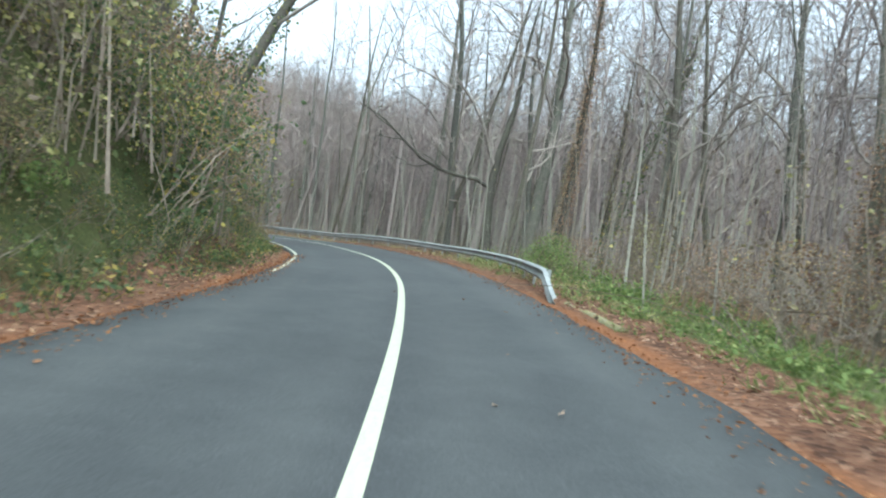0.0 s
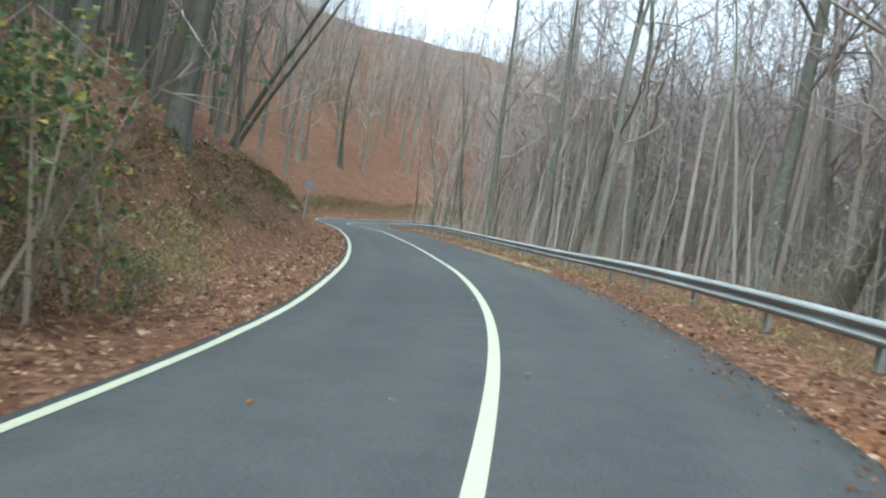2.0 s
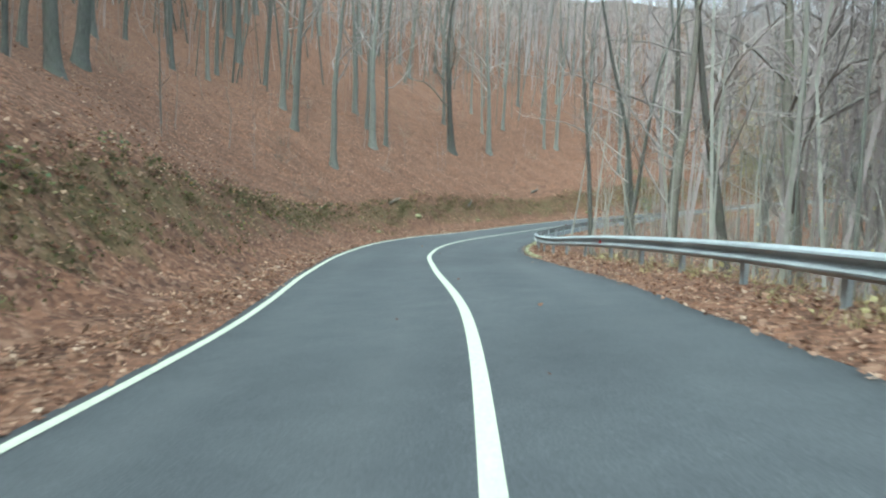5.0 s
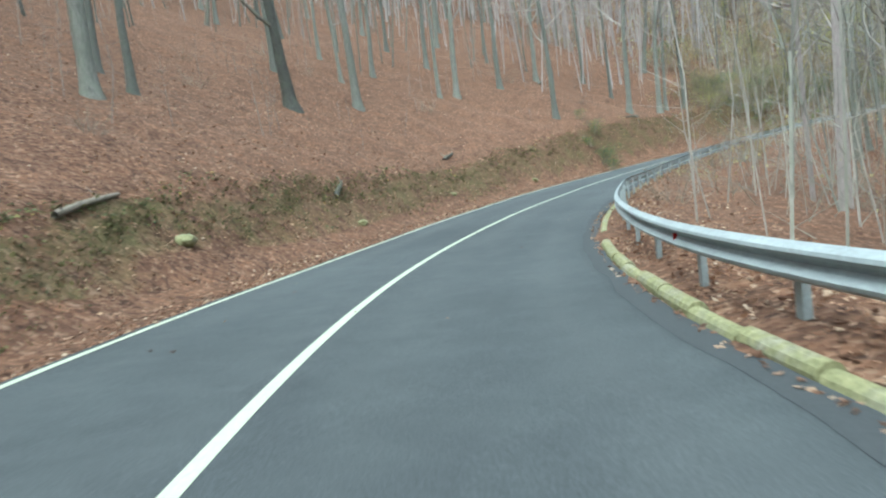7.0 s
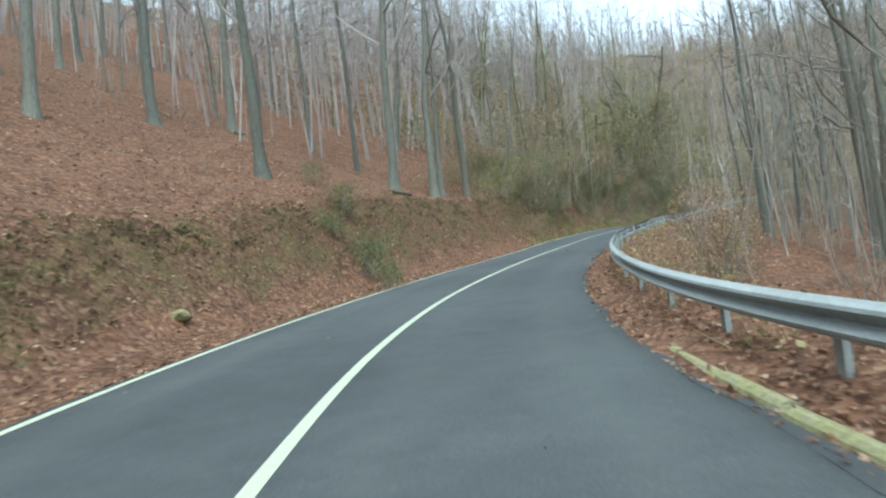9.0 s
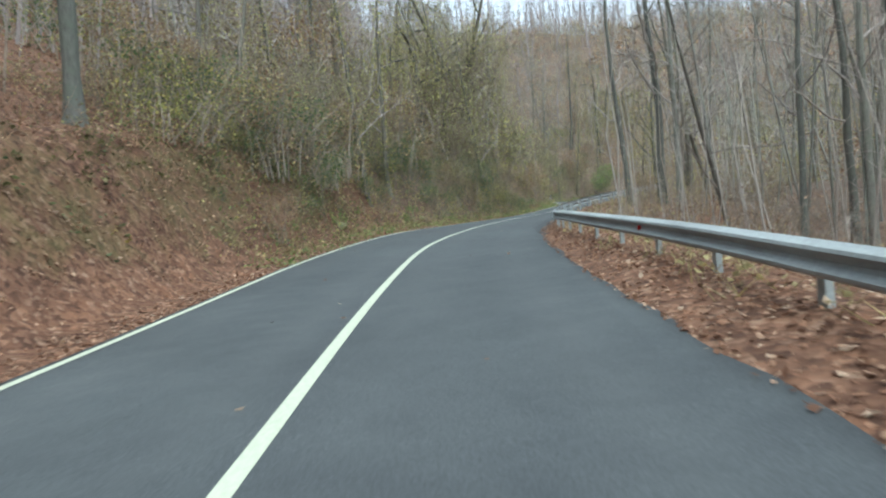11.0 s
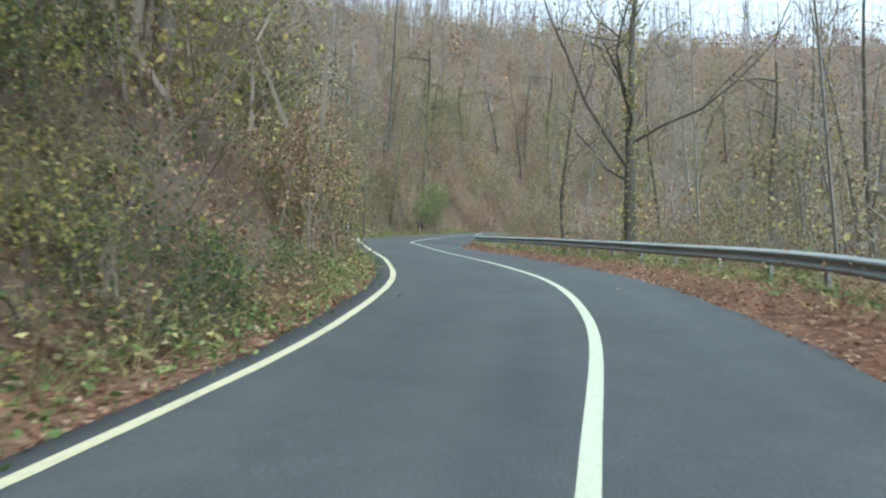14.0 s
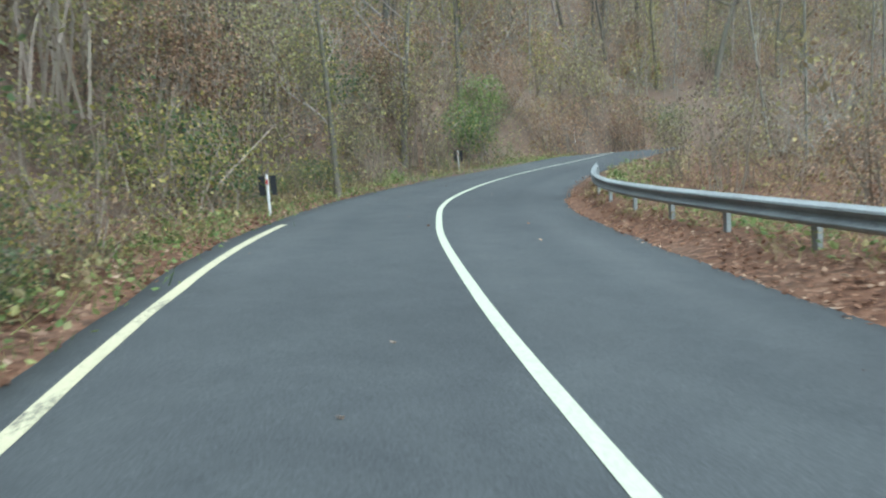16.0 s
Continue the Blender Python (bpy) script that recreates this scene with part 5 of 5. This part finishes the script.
# ---- the tree with the long low limb beyond the guardrail ----
def limb_tree():
    rng = random.Random(77)
    base = Vector((4.6, 19.3, floor_z(4.6, 19.3)))
    tree = tagged(new("oak_tree"), "bare dark tree with one long crooked low limb beyond the guardrail", "tree")
    tree.location = base
    fork = Vector((-0.2, -0.1, 4.1))
    trunk = Soup()
    trunk.tube([Vector((0.1, 0, -0.5)), Vector((0.08, 0, 0.3)), Vector((0, -0.05, 1.4)), fork, fork + Vector((0.25, 0.1, 2.0)), fork + Vector((0.8, 0.3, 4.6)), fork + Vector((1.0, 0.4, 8)), fork + Vector((1.4, 0.4, 11))], [0.40, 0.29, 0.24, 0.22, 0.19, 0.14, 0.09, 0.03], 10)
    trunk.link("trunk", OLDBARK, tree, smooth=True)
    low = Soup()
    run = [fork, fork + Vector((-0.9, -0.2, 0.32)), fork + Vector((-1.9, -0.55, 0.30)), fork + Vector((-2.9, -0.9, 0.40)), fork + Vector((-4.0, -1.3, 0.75)), fork + Vector((-5.0, -1.6, 1.45)), fork + Vector((-6.1, -2.0, 2.2)), fork + Vector((-7.0, -2.2, 2.6))]
    low.tube(run, [0.12, 0.105, 0.095, 0.085, 0.07, 0.055, 0.035, 0.015], 7)
    for i, (side, up) in enumerate([((-0.6, 0.5), 0.9), ((-0.8, -0.6), 0.5), ((-1.0, 0.3), -0.2), ((-1.0, -0.4), 0.9), ((-0.8, 0.5), 0.7), ((-1, 0, ), 0.2), ((-0.4, 0.5), 1.0)]):
        limb(low, rng, lerp_on(run, 0.3 + 0.1 * i), Vector((side[0], side[1], up)), rng.uniform(1.2, 2.4), 0.035, 0, 5, 0.05)
    low.link("low_limb", OLDBARK, tree, smooth=True)
    up = Soup()
    second = [fork + Vector((0.15, 0.05, 1.0)), fork + Vector((-0.35, 0, 2.0)), fork + Vector((-0.9, -0.1, 3.3)), fork + Vector((-1.9, -0.3, 4.6)), fork + Vector((-3.2, -0.6, 5.6))]
    up.tube(second, [0.12, 0.10, 0.085, 0.06, 0.02], 6)
    for i in range(9):
        limb(up, rng, lerp_on(second, 0.2 + 0.09 * i), Vector((rng.gauss(-0.3, 0.8), rng.gauss(0, 0.8), rng.uniform(0.2, 1))), rng.uniform(1.5, 3), 0.035, 0, 5, 0.06)
    for i in range(10):
        p = fork + Vector((0.5, 0.2, 3.0 + 0.75 * i))
        limb(up, rng, p, Vector((rng.gauss(0, 1), rng.gauss(0, 1), rng.uniform(0.3, 1))), rng.uniform(2, 4), 0.05, 0, 5, 0.06)
    up.link("upper_crown", TWIG, tree)


limb_tree()
plant("tall", 6.3, 17.3, 1.25, which=3, tilt=(0, 0.07))
plant("dark", 2.7, 22.3, 1.0, which=1, tilt=(0, 0.10))
plant("ivyt", -7.8, 7.1, 1.15, which=0, tilt=(0.02, 0.24))
plant("dark", -17.7, 34.9, 0.9, which=1, tilt=(0.05, 0.42), turn=1.0)
plant("pole", -18.5, 35.8, 1.2, which=2, tilt=(0.04, 0.34), turn=2.0)
# trunks close behind the guardrail and above the first bank
for kind, x, y, size, which, lean in (
    ("ivyt", -8.6, 3.5, 1.2, 0, 0.16), ("shag", 8.2, -2.6, 1.15, 1, 0.10), ("shag", 5.6, 11.0, 1.0, 1, 0.02), ("dark", 2.8, 25.6, 1.1, 2, 0.17),
    ("tall", -20.0, 74.7, 0.85, 2, -0.05), ("tall", -20.4, 70.6, 0.8, 2, -0.07), ("pole", -19.0, 72.2, 1.2, 2, -0.03), ("tall", -18.4, 76.0, 0.8, 0, -0.02),
    ("tall", -13.3, 112.1, 0.9, 2, -0.06), ("tall", -12.5, 113.6, 0.8, 0, -0.10), ("pole", -14.0, 110.6, 1.2, 2, -0.05), ("tall", -11.6, 111.8, 0.85, 3, 0.0),
    ("dark", -1.8, 135.4, 0.9, 1, -0.13), ("tall", -1.4, 130.8, 0.95, 2, -0.03), ("tall", -0.6, 131.8, 0.8, 0, -0.06), ("tall", -2.4, 132.2, 0.85, 2, 0.02),
    ("drape", -2.4, 157.6, 1.15, 2, 0.0), ("drape", 0.6, 159.4, 1.05, 1, 0.04), ("drape", 3.2, 161.4, 1.1, 1, -0.03), ("drape", 5.6, 163.6, 1.15, 0, 0.0), ("drape", -5.6, 155.2, 0.8, 2, 0.05),
    ("tall", 1.8, 141.0, 0.95, 2, 0.0), ("tall", 1.0, 143.4, 0.8, 0, -0.04), ("tall", 2.6, 143.0, 0.85, 3, 0.03),
):
    plant(kind, x, y, size, which=which, tilt=(0.02, lean))
# the spreading tree behind the guardrail of the last straight, and its neighbours
plant("spread", 18.9, 160.3, 1.1, tilt=(0.0, 0.04))
for x, y, size, lean in ((8.9, 147.1, 1.0, 0.05), (9.4, 147.5, 0.9, -0.06), (9.3, 146.6, 1.1, 0.12), (10.0, 146.9, 0.85, -0.14)):
    plant("dark", x, y, size, tilt=(0.03, lean))
for x, y, size, which in ((7.3, 148.9, 0.4, 0), (5.7, -1.0, 0.55, 4), (6.2, -4.2, 0.65, 0), (6.6, -7.2, 0.7, 4), (5.6, 2.4, 0.5, 5), (-20.3, 108.6, 0.62, 4), (-19.4, 109.8, 0.45, 2), (-2.8, 156.7, 1.5, 1), (-0.5, 156.2, 1.4, 1), (-6.4, 152.1, 1.3, 0), (3.7, 159.8, 1.6, 2), (1.8, 160.5, 1.8, 1), (27.3, 188.9, 1.2, 2), (24.8, 186.2, 1.2, 1)):
    plant("mound", x, y, size, which=which)
for x, y, size in ((38.2, 190.7, 1.15), (40.6, 191.9, 1.1), (3.2, 3.1, 0.62), (4.8, 6.5, 0.5)):
    plant("lush", x, y, size)
plant("tall", -12.1, 23.6, 1.0, which=3, tilt=(0.02, 0.03))


# ---- kerb stones at the foot of the guardrail ----
def kerb(name, s0, s1, off, label, sink=0.02):
    thing = tagged(new(name), label, "kerb")
    base = at(s0, float(np.interp(s0, S, EDGE)) + off)
    thing.location = base
    prof = [(-0.11, -0.12), (-0.112, 0.03), (-0.09, 0.075), (-0.045, 0.105), (0.02, 0.11), (0.07, 0.09), (0.105, 0.04), (0.11, -0.12)]
    rng = random.Random(int(s0 * 10))
    s = s0
    while s < s1:
        e = min(s + 1.0, s1)
        soup = Soup()
        rows = []
        lift, push = rng.gauss(0, 0.012), rng.gauss(0, 0.012)
        for q in (s + 0.012, (s + e) / 2, e - 0.012):
            d = float(np.interp(q, S, EDGE)) + off + push
            for w, h in prof:
                p = at(q, d + w * 0.85, h - sink + lift)
                rows.append(tuple(p - base))
        k = len(prof)
        soup.add(rows, [(i * k + j, i * k + j + 1, (i + 1) * k + j + 1, (i + 1) * k + j) for i in range(2) for j in range(k - 1)] + [tuple(range(k)), tuple(range(3 * k - 1, 2 * k - 1, -1))])
        soup.link("kerb_stone", CONCRETE, thing)
        s = e


kerb("kerb", 12.4, 15.6, 0.55, "low grey concrete kerb half covered by needles", 0.07)
kerb("kerb", 45.0, 56.0, 0.32, "mossy yellowish concrete kerb below the guardrail", 0.085)
kerb("kerb", 77.0, 94.0, 0.16, "mossy yellowish concrete kerb along the bend")
kerb("kerb", 94.8, 113.0, 0.2, "mossy concrete kerb sunk in fallen leaves", 0.065)
kerb("kerb", 156.4, 160.0, 0.24, "short mossy kerb at the end of the bend", 0.05)
ROUGH = plain_material("rough_dark_asphalt", (0.055, 0.058, 0.060), 0.95)
for s0, s1, wide in ((74, 112, 0.24), (146, 168, 0.42)):
    patch = strip("asphalt_patch", s0, s1, [lambda s: right_edge(s) - wide * min(1.0, (s - s0) * 0.2, (s1 - s) * 0.2) - 0.03 * noise.noise((s * 0.8, 1, 1)), lambda s: right_edge(s) + 0.05], ROUGH, 0.004)
    tagged(patch, "darker rough asphalt strip along the road's edge", "road", kind="structure")


# ---- posts and signs ----
def delineator(x, y, turn, board, label):
    post = tagged(new("delineator_post"), label, "road post", "delineator posts")
    post.location = (x, y, floor_z(x, y) - 0.05)
    post.rotation_euler, post.scale = (0, 0, turn), (0.8, 0.8, 0.8)
    soup = Soup()
    soup.tube([Vector((0, 0, -0.1)), Vector((0, 0, 0.5)), Vector((0, 0, 1.12)), Vector((0.0, 0, 1.16))], [0.035, 0.035, 0.034, 0.012], 8)
    pole = soup.link("pole", WHITE, post, "slim white pole")
    if board:
        b = Soup()
        for o in (-0.15, 0.15):
            b.box(Matrix.Translation((o, 0.045, 0.86)), 0.17, 0.018, 0.52)
        b.link("board", BLACK, post, "two dark upright boards")
    c = Soup()
    c.box(Matrix.Translation((0, -0.038, 0.95)), 0.045, 0.01, 0.13)
    c.link("reflector", RED, pole, "small red reflector")


delineator(23.1, 180.8, -0.55, True, "white delineator post with dark boards before the thicket")
delineator(36.2, 189.2, -0.80, True, "white delineator post with dark boards by the bend")
delineator(47.2, 191.6, -1.00, False, "plain white delineator post at the far bend")


def small_sign(x, y, turn):
    sign = tagged(new("road_sign"), "small faded blue sign on a thin grey pole by the bank", "road sign")
    sign.location = (x, y, floor_z(x, y) - 0.1)
    sign.rotation_euler = (0, 0, turn)
    p = Soup()
    p.tube([Vector((0, 0, 0)), Vector((0, 0, 1.1)), Vector((0, 0, 2.25))], [0.028, 0.028, 0.028], 8)
    pole = p.link("pole", GREYPOLE, sign)
    q = Soup()
    q.box(Matrix.Translation((0, -0.04, 2.05)), 0.42, 0.012, 0.30)
    q.link("panel", BLUE, pole, "faded blue panel")


small_sign(-17.4, 41.6, 0.5)


# ---- fallen wood and stones on the bank ----
def log(s, off, length, r, turn, mat, label):
    x, y, _ = at(s, off)
    turn += heading(s)
    rng = random.Random(int(s * 10))
    thing = tagged(new("fallen_log"), label, "log")
    a = Vector((x, y, floor_z(x, y) + r * 0.6))
    d = Vector((math.cos(turn), math.sin(turn), 0))
    e = a + d * length
    e.z = floor_z(e.x, e.y) + r * 0.6
    thing.location = a
    pts = [Vector((0, 0, 0)), (e - a) * 0.35 + Vector((0, 0, 0.03)), (e - a) * 0.7 + Vector((0.03, 0, 0.02)), e - a]
    soup = Soup()
    soup.tube(pts, [r, r * 0.95, r * 0.85, r * 0.6], 8)
    soup.link("stem", mat, thing, smooth=True)
    t = Soup()
    for _ in range(4):
        p = lerp_on(pts, rng.random())
        t.cone(p, p + Vector((rng.gauss(0, 0.3), rng.gauss(0, 0.3), rng.uniform(0.1, 0.5))), r * 0.25)
    t.link("broken_twig", DRYSTEM, thing)


def stone(s, d, size):
    rng = random.Random(int(s * 7 - d * 13))
    p = at(s, d)
    bm = bmesh.new()
    bmesh.ops.create_icosphere(bm, subdivisions=2, radius=size)
    for v in bm.verts:
        v.co *= 1 + 0.35 * noise.noise(v.co * (1.5 / size) + Vector((s, d, 0)))
        v.co.z *= 0.6
    me = bpy.data.meshes.new("stone")
    bm.to_mesh(me)
    bm.free()
    me.materials.append(CONCRETE)
    ob = tagged(new("stone", me), "mossy grey stone half sunk in leaves", "stone", "stones on the bank")
    ob.location = (p.x, p.y, floor_z(p.x, p.y) + size * 0.15)


log(101.0, -5.2, 1.4, 0.09, 0.3, DARKBARK, "short dark rotten log in the leaves of the bank")
log(92.0, -5.6, 2.2, 0.07, 0.1, DRYSTEM, "thin fallen branch lying across the slope")
log(112.0, -6.6, 2.0, 0.10, 0.2, DARKBARK, "dark fallen log above the cut bank")
log(131.0, -6.2, 2.6, 0.08, 0.1, DARKBARK, "dark fallen branch along the bank's rim")
log(132.0, -15.0, 3.4, 0.09, 0.5, BEECH, "fallen grey branch lying on the slope")
log(47.0, -7.4, 1.6, 0.06, 0.2, DRYSTEM, "dead stick lying on the leaf bank")
for i, (s, d, size) in enumerate([(52, -5.0, 0.22), (57, -5.4, 0.3), (88, -4.3, 0.18), (94, -4.8, 0.25), (101, -4.4, 0.2), (109, -4.7, 0.16), (117, -4.4, 0.22), (150, -4.2, 0.25), (159, -4.3, 0.2), (178, 4.4, 0.2)]):
    stone(s, d, size)

# models that were not planted
for o in list(spare.values()):
    for part in list(o.children_recursive) + [o]:
        bpy.data.objects.remove(part)
